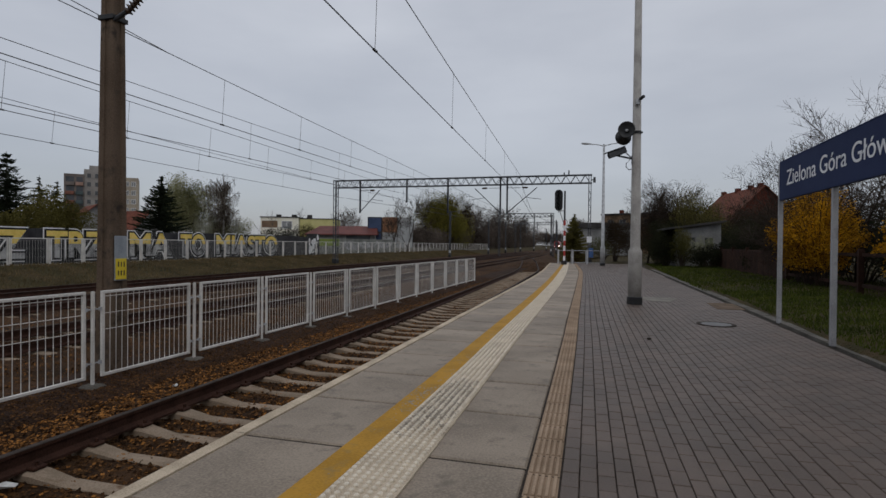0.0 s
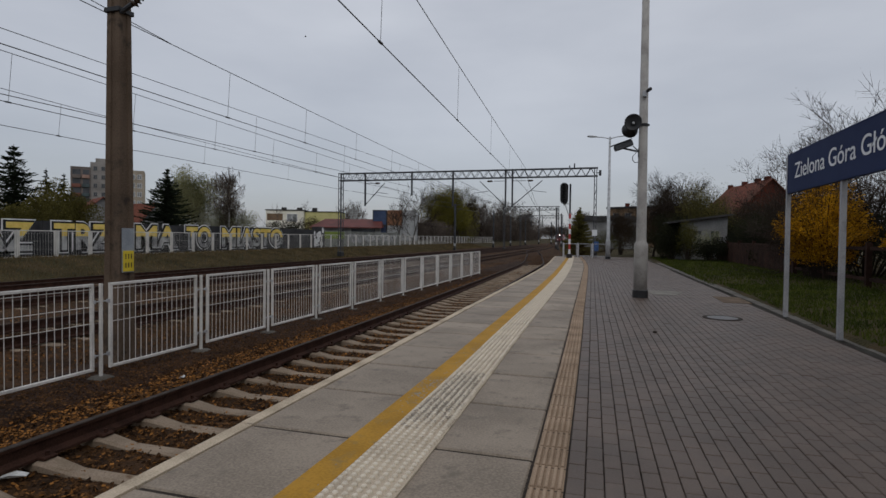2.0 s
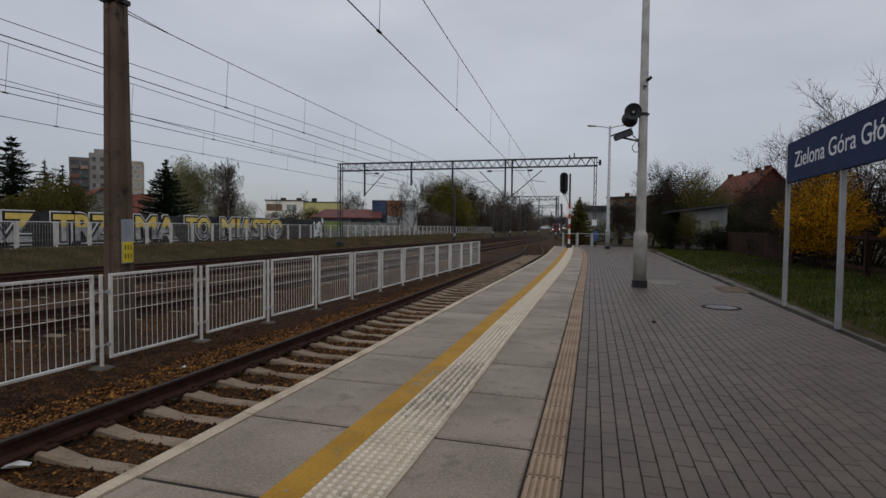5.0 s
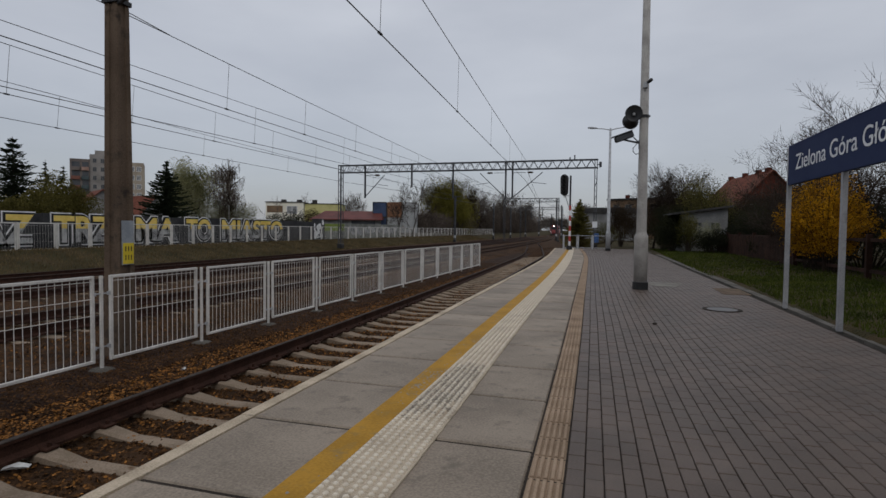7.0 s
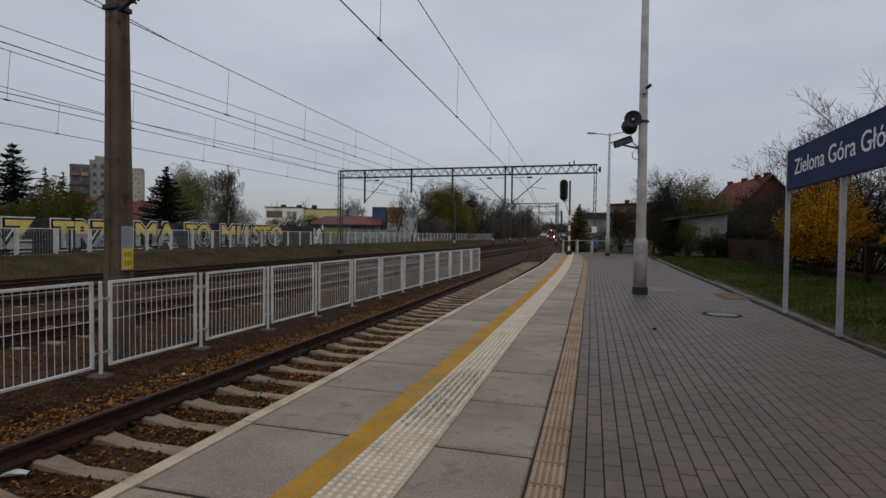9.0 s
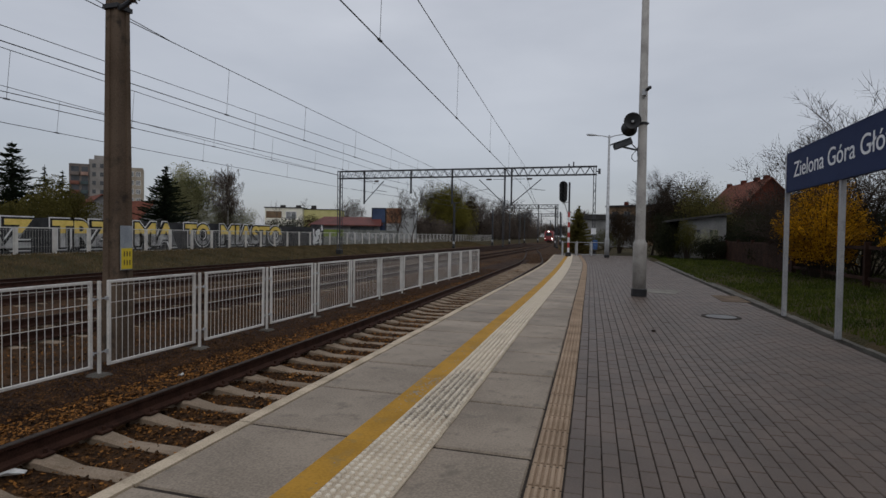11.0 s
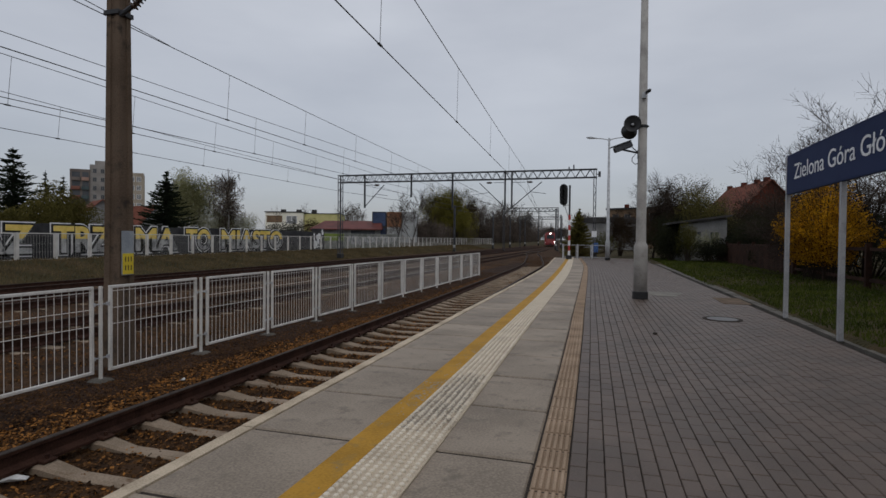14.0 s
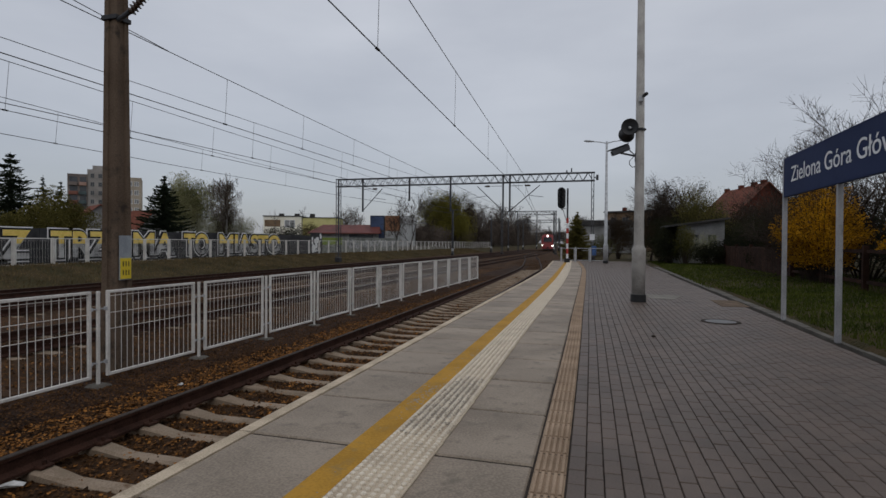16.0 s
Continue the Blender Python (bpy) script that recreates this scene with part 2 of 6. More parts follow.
# ---- mesh building ----
class Geo:
    """Collects vertices and faces in lists, quick for large counts."""

    def __init__(self):
        self.v, self.f = [], []

    def face(self, pts):
        k = len(self.v)
        self.v += [tuple(p) for p in pts]
        self.f.append(tuple(range(k, k + len(pts))))
        return self

    def box(self, c, s, rz=0.0, ch=0.0, m=None):
        """A box round c; ch: chamfer round its upper and lower faces."""
        k = len(self.v)
        x, y, z = s[0] / 2, s[1] / 2, s[2] / 2
        layers = [(-z, 0)] if not ch else [(-z, ch), (-z + ch, 0)]
        layers += [(z, 0)] if not ch else [(z - ch, 0), (z, ch)]
        ca, sa = math.cos(rz), math.sin(rz)
        for h, d in layers:
            for sx, sy in ((-1, -1), (1, -1), (1, 1), (-1, 1)):
                p = (sx * (x - d), sy * (y - d), h)
                p = Vector((c[0] + p[0] * ca - p[1] * sa, c[1] + p[0] * sa + p[1] * ca, c[2] + p[2]))
                self.v.append(tuple(m @ p) if m else tuple(p))
        self.f.append((k + 3, k + 2, k + 1, k))
        for i in range(len(layers) - 1):
            a = k + 4 * i
            for j in range(4):
                self.f.append((a + j, a + (j + 1) % 4, a + 4 + (j + 1) % 4, a + 4 + j))
        e = k + 4 * (len(layers) - 1)
        self.f.append((e, e + 1, e + 2, e + 3))
        return self

    def tube(self, p0, p1, r0, r1=None, n=8, cap=True):
        r1 = r0 if r1 is None else r1
        p0, p1 = Vector(p0), Vector(p1)
        d = (p1 - p0).normalized()
        a = d.orthogonal().normalized()
        b = d.cross(a)
        k = len(self.v)
        for p, r in ((p0, r0), (p1, r1)):
            for i in range(n):
                t = 2 * math.pi * i / n
                self.v.append(tuple(p + (a * math.cos(t) + b * math.sin(t)) * r))
        for i in range(n):
            j = (i + 1) % n
            self.f.append((k + i, k + j, k + n + j, k + n + i))
        if cap:
            self.f.append(tuple(range(k + n - 1, k - 1, -1)))
            self.f.append(tuple(range(k + n, k + 2 * n)))
        return self

    def chain(self, pts, r, n=5):
        k = len(self.v)
        for i, p in enumerate(pts):
            d = (Vector(pts[min(i + 1, len(pts) - 1)]) - Vector(pts[max(i - 1, 0)])).normalized()
            a = d.cross(Vector((0, 0, 1)) if abs(d.z) < 0.9 else Vector((1, 0, 0))).normalized()
            b = d.cross(a)
            for j in range(n):
                t = 2 * math.pi * j / n
                self.v.append(tuple(Vector(p) + (a * math.cos(t) + b * math.sin(t)) * r))
        for i in range(len(pts) - 1):
            for j in range(n):
                q = k + i * n
                self.f.append((q + j, q + (j + 1) % n, q + n + (j + 1) % n, q + n + j))
        return self

    def lathe(self, prof, n=16, c=(0, 0, 0)):
        """Turns (radius, height) pairs round the z axis at c."""
        k = len(self.v)
        for r, h in prof:
            for i in range(n):
                t = 2 * math.pi * i / n
                self.v.append((c[0] + r * math.cos(t), c[1] + r * math.sin(t), c[2] + h))
        for q in range(len(prof) - 1):
            for i in range(n):
                j = (i + 1) % n
                a = k + q * n
                self.f.append((a + i, a + j, a + n + j, a + n + i))
        self.f.append(tuple(range(k + n - 1, k - 1, -1)))
        e = k + (len(prof) - 1) * n
        self.f.append(tuple(range(e, e + n)))
        return self

    def sweep(self, prof, path):
        """Sweeps a closed profile of (sideways, up) pairs along points that run mainly along y."""
        k, n = len(self.v), len(prof)
        for i, p in enumerate(path):
            q0, q1 = path[max(i - 1, 0)], path[min(i + 1, len(path) - 1)]
            d = Vector((q1[0] - q0[0], q1[1] - q0[1], 0)).normalized()
            s = Vector((d.y, -d.x, 0))
            for a, h in prof:
                self.v.append((p[0] + s.x * a, p[1] + s.y * a, p[2] + h))
        for i in range(len(path) - 1):
            for j in range(n):
                a, b = k + i * n + j, k + i * n + (j + 1) % n
                self.f.append((a, b, b + n, a + n))
        self.f.append(tuple(range(k, k + n)))
        self.f.append(tuple(range(k + (len(path) - 1) * n + n - 1, k + (len(path) - 1) * n - 1, -1)))
        return self

    def mesh(self, name, material, smooth=False):
        me = bpy.data.meshes.new(name)
        me.from_pydata(self.v, [], self.f)
        me.materials.append(material)
        if smooth:
            me.polygons.foreach_set("use_smooth", [True] * len(me.polygons))
        me.update()
        return me


def part(name, g, material, parent=None, label="", smooth=False, at=None, kind=""):
    """Links one mesh under its thing."""
    ob = new(name, g if isinstance(g, bpy.types.Mesh) else g.mesh(name, material, smooth))
    if parent:
        ob.parent = parent
    if at is not None:
        ob.matrix_basis = at if isinstance(at, Matrix) else Matrix.Translation(at)
    return tagged(ob, label=label, kind=kind)


def thing(name, at, label, category, group="", kind="", rz=0.0):
    ob = new(name)
    ob.empty_display_size = 0.2
    ob.matrix_basis = at if isinstance(at, Matrix) else pose(*at, 0, 0, rz)
    return tagged(ob, label, category, group, kind)


def glide(knots):
    """A smooth function through (y, x) knots."""
    ys, xs = [k[0] for k in knots], [k[1] for k in knots]
    ms = []
    for i in range(len(ys)):
        a, b = max(i - 1, 0), min(i + 1, len(ys) - 1)
        ms.append((xs[b] - xs[a]) / (ys[b] - ys[a]))

    def at(y):
        if y <= ys[0]:
            return xs[0] + ms[0] * (y - ys[0])
        if y >= ys[-1]:
            return xs[-1] + ms[-1] * (y - ys[-1])
        i = max(k for k in range(len(ys) - 1) if ys[k] <= y)
        h = ys[i + 1] - ys[i]
        t = (y - ys[i]) / h
        return ((2 * t**3 - 3 * t**2 + 1) * xs[i] + (t**3 - 2 * t**2 + t) * h * ms[i]
                + (3 * t**2 - 2 * t**3) * xs[i + 1] + (t**3 - t**2) * h * ms[i + 1])
    return at


def steps(a, b, d):
    n = max(1, round((b - a) / d))
    return [a + (b - a) * i / n for i in range(n + 1)]


def lettering(body, size, extrude, offset, material, name="lettering"):
    """The words as a mesh, in the built-in font."""
    cu = bpy.data.curves.new(name, "FONT")
    cu.body, cu.size, cu.extrude, cu.offset = body, size, extrude, offset
    ob = new(name, cu)
    me = bpy.data.meshes.new_from_object(ob.evaluated_get(bpy.context.evaluated_depsgraph_get()))
    bpy.data.objects.remove(ob)
    me.materials.clear()
    me.materials.append(material)
    return me


# ---- plan ----
edge_x = glide([(-12, -2.25), (2, -2.406), (5.4, -2.455), (9, -2.515), (12, -2.555), (15, -2.60), (20, -2.685), (25, -2.815), (30, -3.03), (35, -3.34), (42, -3.75)])
strip_x = glide([(-10, -0.11), (2, -0.379), (7.9, -0.525), (10.2, -0.596), (13.3, -0.68), (19.1, -0.84), (26.8, -1.08), (29.8, -1.22), (34, -1.48), (37.2, -1.71), (42, -2.05)])
line_x = glide([(-10, -1.535), (2.5, -1.592), (5.3, -1.62), (7.5, -1.665), (10, -1.708), (12.3, -1.745), (15.3, -1.81), (21.2, -1.98), (29.3, -2.31), (36.7, -2.64), (42, -2.88)])
tact_x = glide([(-10, -0.945), (2.5, -1.005), (7.6, -1.115), (9.8, -1.16), (12.9, -1.215), (18.9, -1.34), (26.6, -1.62), (37, -2.14), (42, -2.40)])


def kerb_x(y):
    return 3.10 - 0.018 * y


END = 42.0
RAIL_Z = -0.5
TRACK_1 = glide([(-12, -4.0), (2, -4.06), (10, -4.16), (20, -4.42), (30, -4.76), (38, -5.05), (44, -5.6), (50, -6.35), (56, -7.1), (62, -7.85), (68, -8.8), (76, -9.9), (86, -10.85), (92, -11.1)])
TRACK_2 = glide([(-12, -10.6), (40, -10.6), (80, -10.8), (108, -11.6), (138, -13.5), (172, -17.2), (190, -18.8), (222, -20.6), (270, -22.5), (320, -23.9), (350, -24.5)])
TRACK_3 = glide([(-12, -15.9), (40, -15.7), (80, -15.0), (110, -15.0), (141, -16.3), (172, -19.2)])
TRACK_4 = glide([(-12, -20.6), (36, -19.7), (76, -18.4), (120, -18.6), (150, -20.2)])


def ground_z(x, y):
    if x < -2.0 or y > END + 4:
        low = -0.95
        if x < -22.5:
            low += 1.0 * min(1, (-22.5 - x) / 4.5)
        if x > -3.0 and y > END:
            low += 0.9 * min(1, (x + 3.0) / 4.0)
        return low + 0.03 * noise.noise((x * 0.4, y * 0.4, 0))
    if x < kerb_x(y) + 0.1 and y < END + 0.5:
        return -0.5
    if y > END:
        return -0.05
    return 0.02 + 0.05 * noise.noise((x * 0.3, y * 0.3, 3)) + 0.03 * min(max(x - 3, 0), 5)


g = Geo()
gx = [-1500, -500, -200, -90, -60, -45] + steps(-36, -22, 0.8) + [-18, -12, -8, -5, -3.0, -2.4, -1, 1, 2.0] + steps(2.6, 12, 0.55) + [15, 20, 30, 45, 90, 200, 500, 1500]
gy = [-1500, -300, -60, -20, -8] + steps(-4, 46, 1.25) + steps(48, 120, 4) + [140, 170, 220, 300, 500, 1000, 1500]
for y in gy:
    for x in gx:
        g.v.append((x, y, ground_z(x, y)))
for j in range(len(gy) - 1):
    for i in range(len(gx) - 1):
        a = j * len(gx) + i
        g.f.append((a, a + 1, a + len(gx) + 1, a + len(gx)))
tagged(part("ground", g, GRASS, smooth=True), "patchy spring grass and earth beside the railway", "ground", kind="structure")

# the ballast bed, one uneven sheet under all the tracks


def bed_z(x, y):
    """Height of the ballast: low between the rails by the platform, fuller outside them and far off."""
    d1 = x - TRACK_1(y)
    d = min(abs(x - t(y)) for t in (TRACK_2, TRACK_3, TRACK_4))
    z = -0.715 - 0.05 * min(max(d - 1.4, 0), 1)
    if y > 42:
        z = -0.675
    if -0.95 < d1 < 1.6 and y < 42:
        z = -0.765
    elif -2.2 < d1 <= -0.95 and y < 45:
        z = -0.675
    return z + 0.035 * noise.noise((x * 1.3, y * 1.3, 1)) + 0.015 * noise.noise((x * 6, y * 6, 7))


g = Geo()
bx, by = steps(-23.2, -2.62, 0.2), steps(-12, 60, 0.35) + steps(61, 110, 1) + steps(114, 300, 4)
for y in by:
    for x in bx:
        z = bed_z(x, y)
        shift = 0 if y < 45 else TRACK_2(y) + 10.7
        g.v.append((x + shift * (1 if y > 45 else 0), y, z))
for j in range(len(by) - 1):
    for i in range(len(bx) - 1):
        a = j * len(bx) + i
        g.f.append((a, a + 1, a + len(bx) + 1, a + len(bx)))
tagged(part("ballast_bed", g, BALLAST, smooth=True), "brown weathered ballast bed littered with dead leaves", "ballast", kind="structure")
# the dark cinder strip under the railings
g = Geo()
for y in steps(-10, 46, 0.5):
    for x in (-7.6, -7.1, -6.5, -6.05, -5.72):
        e = 0.22 * noise.noise((x, y * 0.8, 5))
        g.v.append((x + e, y, -0.64 - 0.09 * (abs(x + 6.6) > 0.6) + 0.015 * noise.noise((x * 2, y * 2, 2))))
for j in range(len(g.v) // 5 - 1):
    for i in range(4):
        g.f.append((j * 5 + i, j * 5 + i + 1, j * 5 + i + 6, j * 5 + i + 5))
tagged(part("cinder_path", g, DIRT, smooth=True), "dark cinder soil strip under the railings", "soil", kind="structure")

# ---- tracks ----
PROF = [(-0.07, -0.025), (0.07, -0.025), (0.07, 0.0), (0.012, 0.03), (0.012, 0.115), (0.034, 0.125), (0.034, 0.150), (-0.034, 0.150),
        (-0.034, 0.125), (-0.012, 0.115), (-0.012, 0.03), (-0.07, 0.0)]
HEAD = [(-0.031, 0.148), (0.031, 0.148), (0.035, 0.153), (0.028, 0.160), (-0.028, 0.160), (-0.035, 0.153)]
# a concrete sleeper: high under the rails, waisted in the middle
sg = Geo()
for x, z, w in ((-1.25, -0.03, 0.09), (-1.15, 0.0, 0.105), (-0.62, 0.0, 0.105), (-0.3, -0.05, 0.085), (0.3, -0.05, 0.085), (0.62, 0.0, 0.105), (1.15, 0.0, 0.105), (1.25, -0.03, 0.09)):
    sg.v += [(x, -w, -0.2), (x, -w, z - 0.02), (x, -w + 0.03, z), (x, w - 0.03, z), (x, w, z - 0.02), (x, w, -0.2)]
for i in range(7):
    for j in range(5):
        a = i * 6 + j
        sg.f.append((a, a + 6, a + 7, a + 1))
sg.f += [tuple(range(6)), tuple(range(47, 41, -1))]
SLEEPER_MESH = sg.mesh("sleeper", SLEEPER)
cg = Geo()
cg.box((0, 0, 0.02), (0.10, 0.13, 0.035), ch=0.010)
cg.tube((0.01, 0, 0.03), (0.01, 0, 0.075), 0.018, n=6)
CLIP_MESH = cg.mesh("rail_clip", RAIL)


def track(name, f, y0, y1, label, clips_to, sink=0.0):
    t = thing(name, (0, 0, 0), label, "railway track", "railway tracks")
    for s in (-0.7535, 0.7535):
        pts = []
        for y in steps(y0, y1, 1.0):
            d = Vector((f(y + 0.1) - f(y - 0.1), 0.2)).normalized()
            pts.append((f(y) + s * d.y, y - s * d.x, RAIL_Z - 0.16))
        r = part("rail", Geo().sweep(PROF, pts), RAIL, t)
        part("running_surface", Geo().sweep(HEAD, pts), RAILTOP, r, "worn dull steel rail head")
    for k in range(int((y1 - y0) / 0.6)):
        y = y0 + 0.28 + 0.6 * k
        a = -math.atan((f(y + 0.1) - f(y - 0.1)) / 0.2)
        m = Matrix.Translation((f(y), y, RAIL_Z - 0.186 - sink)) @ Matrix.Rotation(a, 4, "Z")
        part("sleeper", SLEEPER_MESH, None, t, at=m)
        if y < clips_to:
            for c in (-0.855, -0.655, 0.655, 0.855):
                part("rail_clip", CLIP_MESH, None, t, at=m @ Matrix.Translation((c, 0, 0)))
    return t


track("platform_track", TRACK_1, -9.82, 90, "rusty rails on concrete sleepers beside the platform", 15)
track("main_track", TRACK_2, -9.5, 170, "rusty main line rails on concrete sleepers", -20, 0.022)
track("through_track", TRACK_3, -9.3, 140, "rusty rails on concrete sleepers behind the railings", 0, 0.022)
track("siding_track", TRACK_4, -9.1, 150, "rusty siding rails along the grass bank", 0, 0.022)
t = thing("curved_track", (0, 0, 0), "distant rails curving away behind the trees", "railway track", "railway tracks")
for s in (-0.75, 0.75):
    part("rail", Geo().sweep(PROF, [(TRACK_2(y) + s, y, RAIL_Z - 0.16) for y in steps(170, 345, 5)]), RAIL, t)

# ---- platform ----
g = Geo()
ys = steps(-10, END, 1.0)
for y in ys:
    g.v += [(edge_x(y) + 0.10, y, -0.9), (edge_x(y) + 0.10, y, -0.13), (kerb_x(y) + 0.02, y, -0.13), (kerb_x(y) + 0.02, y, -0.9)]
for i in range(len(ys) - 1):
    for j in range(3):
        a = 4 * i + j
        g.f.append((a, a + 4, a + 5, a + 1))
g.f += [(0, 1, 2, 3), tuple(range(4 * len(ys) - 1, 4 * len(ys) - 5, -1))]
platform = tagged(part("platform", g, CONCRETE), "station platform of concrete slabs and grey paving", "platform", kind="structure")
# sand bed under the bricks, seen in the joints
g = Geo()
for y in ys:
    g.v += [(strip_x(y) - 0.03, y, -0.014), (kerb_x(y) + 0.01, y, -0.014)]
for i in range(len(ys) - 1):
    g.f.append((2 * i, 2 * i + 1, 2 * i + 3, 2 * i + 2))
part("joint_bed", g, JOINT, platform, "dark sand in the paving joints")


def strip(name, fa, fb, z0, z1, y0, y1, material, label, d=0.5):
    g = Geo()
    yy = steps(y0, y1, d)
    for y in yy:
        g.v += [(fa(y), y, z0), (fa(y), y, z1), (fb(y), y, z1), (fb(y), y, z0)]
    for i in range(len(yy) - 1):
        for j in range(3):
            a = 4 * i + j
            g.f.append((a, a + 4, a + 5, a + 1))
    g.f += [(0, 1, 2, 3), tuple(range(4 * len(yy) - 1, 4 * len(yy) - 5, -1))]
    return part(name, g, material, platform, label)


strip("yellow_line", line_x, lambda y: line_x(y) + 0.195, -0.01, 0.003, -10, END, YELLOW, "worn yellow painted safety line")
for k in range(-10, int(END) - 1):
    strip("edge_lip", lambda y: edge_x(y) - 0.02 + 0.004 * math.sin(k * 1.9), lambda y: edge_x(y) + 0.075, -0.14, 0.004 + 0.002 * math.sin(k * 2.3), k + 0.284, k + 1.276, EDGE, "pale worn concrete platform lip" if k == -10 else "")
strip("joint_channel", kerb_x, lambda y: kerb_x(y) + 0.085, -0.2, -0.045, -10, END, JOINT, "dark gap beside the paving")
for k in range(-10, int(END)):
    strip("kerbstone", lambda y: kerb_x(y) + 0.085, lambda y: kerb_x(y) + 0.25, -0.2, 0.004 + 0.005 * math.sin(k * 2.1), k, k + 0.985, KERB, "low grey concrete kerb" if k == -10 else "", 1.0)
strip("back_kerb", lambda y: kerb_x(y) + 0.25, lambda y: kerb_x(y) + 0.31, -0.2, 0.005, -10, END, KERB, "low grey concrete kerb")

# ---- white railings between the tracks ----
PITCH = 1.908
FENCE_Y0 = 5.78


def fence_z(y):
    return -0.62 - 0.0025 * (y - 5.7)


def railing_meshes(w, z0, z1, nbars, r_frame, r_bar, mats, rods):
    fr = Geo()
    h = r_frame
    fr.box((0, w / 2, z1 - h), (2 * h, w, 2 * h), ch=0.004)
    fr.box((0, w / 2, z0 + h), (2 * h, w, 2 * h), ch=0.004)
    fr.box((0, h, (z0 + z1) / 2), (2 * h, 2 * h, z1 - z0 - 4 * h))
    fr.box((0, w - h, (z0 + z1) / 2), (2 * h, 2 * h, z1 - z0 - 4 * h))
    bar = Geo().tube((0, 0, z0 + 2 * h), (0, 0, z1 - 2 * h), r_bar, n=5, cap=False)
    cross = Geo()
    for z in rods:
        cross.tube((0.008, 2 * h, z), (0.008, w - 2 * h, z), r_bar, n=5, cap=False)
    return fr.mesh("panel", mats), bar.mesh("bar", mats), cross.mesh("cross_rod", mats), [2 * h + (w - 4 * h) * (i + 1) / (nbars + 1) for i in range(nbars)]


PANEL, BAR, CROSS, BARS_AT = railing_meshes(PITCH - 0.245, 0.10, 1.26, 15, 0.019, 0.0045, WHITE, (1.185, 0.955, 0.735))
post_m = Geo().box((0, 0, 0.63), (0.034, 0.034, 1.26), ch=0.004).mesh("post", WHITE)
foot_m = Geo().box((0, 0, -0.06), (0.24, 0.22, 0.16), ch=0.03).mesh("concrete_foot", KERB)
hinge_m = Geo().tube((0, -0.135, 0), (0, 0.145, 0), 0.010, n=6).box((0, -0.105, 0), (0.03, 0.035, 0.045)).box((0, 0.115, 0), (0.03, 0.035, 0.045)).mesh("bracket", GALV)
railing = thing("railing", (-6.5, 0, 0), "white painted steel railing on concrete feet between tracks", "fence")
for k in range(-8, 13):
    y = FENCE_Y0 + PITCH * k
    base = Matrix.Translation((0, y, fence_z(y)))
    p = part("post", post_m, None, railing, at=base)
    for z in (0.30, 1.02):
        part("bracket", hinge_m, None, p, at=(0, 0, z))
    part("concrete_foot", foot_m, None, railing, "weathered concrete foot", at=base @ Matrix.Rotation(0.1 * math.sin(k * 3.1), 4, "Z"))
    if k < 12:
        q = part("panel", PANEL, None, railing, at=base @ Matrix.Translation((0.0, 0.132, 0)) @ Matrix.Rotation(0.006 * math.sin(k * 2.3), 4, "Y"))
        for b in BARS_AT:
            part("bar", BAR, None, q, at=(0, b, 0))
        part("cross_rod", CROSS, None, q)

# ---- concrete catenary mast by the railings ----
mast = thing("catenary_mast", (-7.055, 6.595, -0.7), "tapered brown concrete catenary mast behind the railing", "mast")
bm = Geo()
for z, w in ((0, 0.153), (9.6, 0.080)):
    d = w * 0.96
    for x, y in ((-w, -d), (-0.3 * w, -d), (-0.22 * w, -d + 0.02), (0.22 * w, -d + 0.02), (0.3 * w, -d), (w - 0.015, -d), (w, -d + 0.015), (w, -0.4 * d), (w - 0.02, -0.3 * d), (w - 0.02, 0.3 * d), (w, 0.4 * d), (w, d), (-w, d)):
        bm.v.append((x, y, z))
for j in range(13):
    bm.f.append((j, (j + 1) % 13, 13 + (j + 1) % 13, 13 + j))
bm.f += [tuple(range(12, -1, -1)), tuple(range(13, 26))]
part("column", bm, POLEMAT, mast)
part("number_board", Geo().box((0.160, 0.0, 1.76), (0.012, 0.21, 0.66), ch=0.003), PLATEGREY, mast, "grey metal number board")
plate = part("number_plate", Geo().box((0.170, 0.0, 1.60), (0.008, 0.19, 0.31), ch=0.002), PLATEYEL, mast, "yellow number plate")
for z in (1.67, 1.54):
    for y in (-0.05, 0.0, 0.05):
        part("bar", Geo().box((0.175, y, z), (0.004, 0.016, 0.075)), BLACK, plate)
for z, w, h in ((5.31, 0.275, 0.07), (7.0, 0.28, 0.05)):
    part("clamp", Geo().box((0, 0, z), (w, w, h), ch=0.005).tube((-w / 2 - 0.03, -0.1, z), (-w / 2 - 0.03, 0.1, z), 0.022, n=6), BLACK, mast, "dark steel clamp")
ag = Geo().tube((0.12, -0.08, 5.27), (0.36, -0.1, 5.36), 0.035, n=8).tube((0.75, -0.1, 5.62), (2.5, -0.12, 7.2), 0.03, n=8).tube((0.14, -0.05, 7.0), (2.9, -0.1, 7.65), 0.025, n=8).tube((1.8, -0.1, 6.5), (2.95, -0.12, 5.95), 0.02, n=6)
part("cantilever", ag, STEEL, mast, "galvanised tubular cantilever arm")
ins = [(0.03, 0)]
for k in range(7):
    ins += [(0.035, 0.02 + k * 0.06), (0.075, 0.035 + k * 0.06), (0.035, 0.055 + k * 0.06)]
ins += [(0.03, 0.5)]
im = Geo().lathe(ins, 10).mesh("insulator", BROWNINS, True)
part("insulator", im, None, mast, "brown ribbed porcelain insulator", at=look((0.36, -0.1, 5.34), (-0.03, -0.1, 5.02)))

# ---- portal gantries across the tracks ----


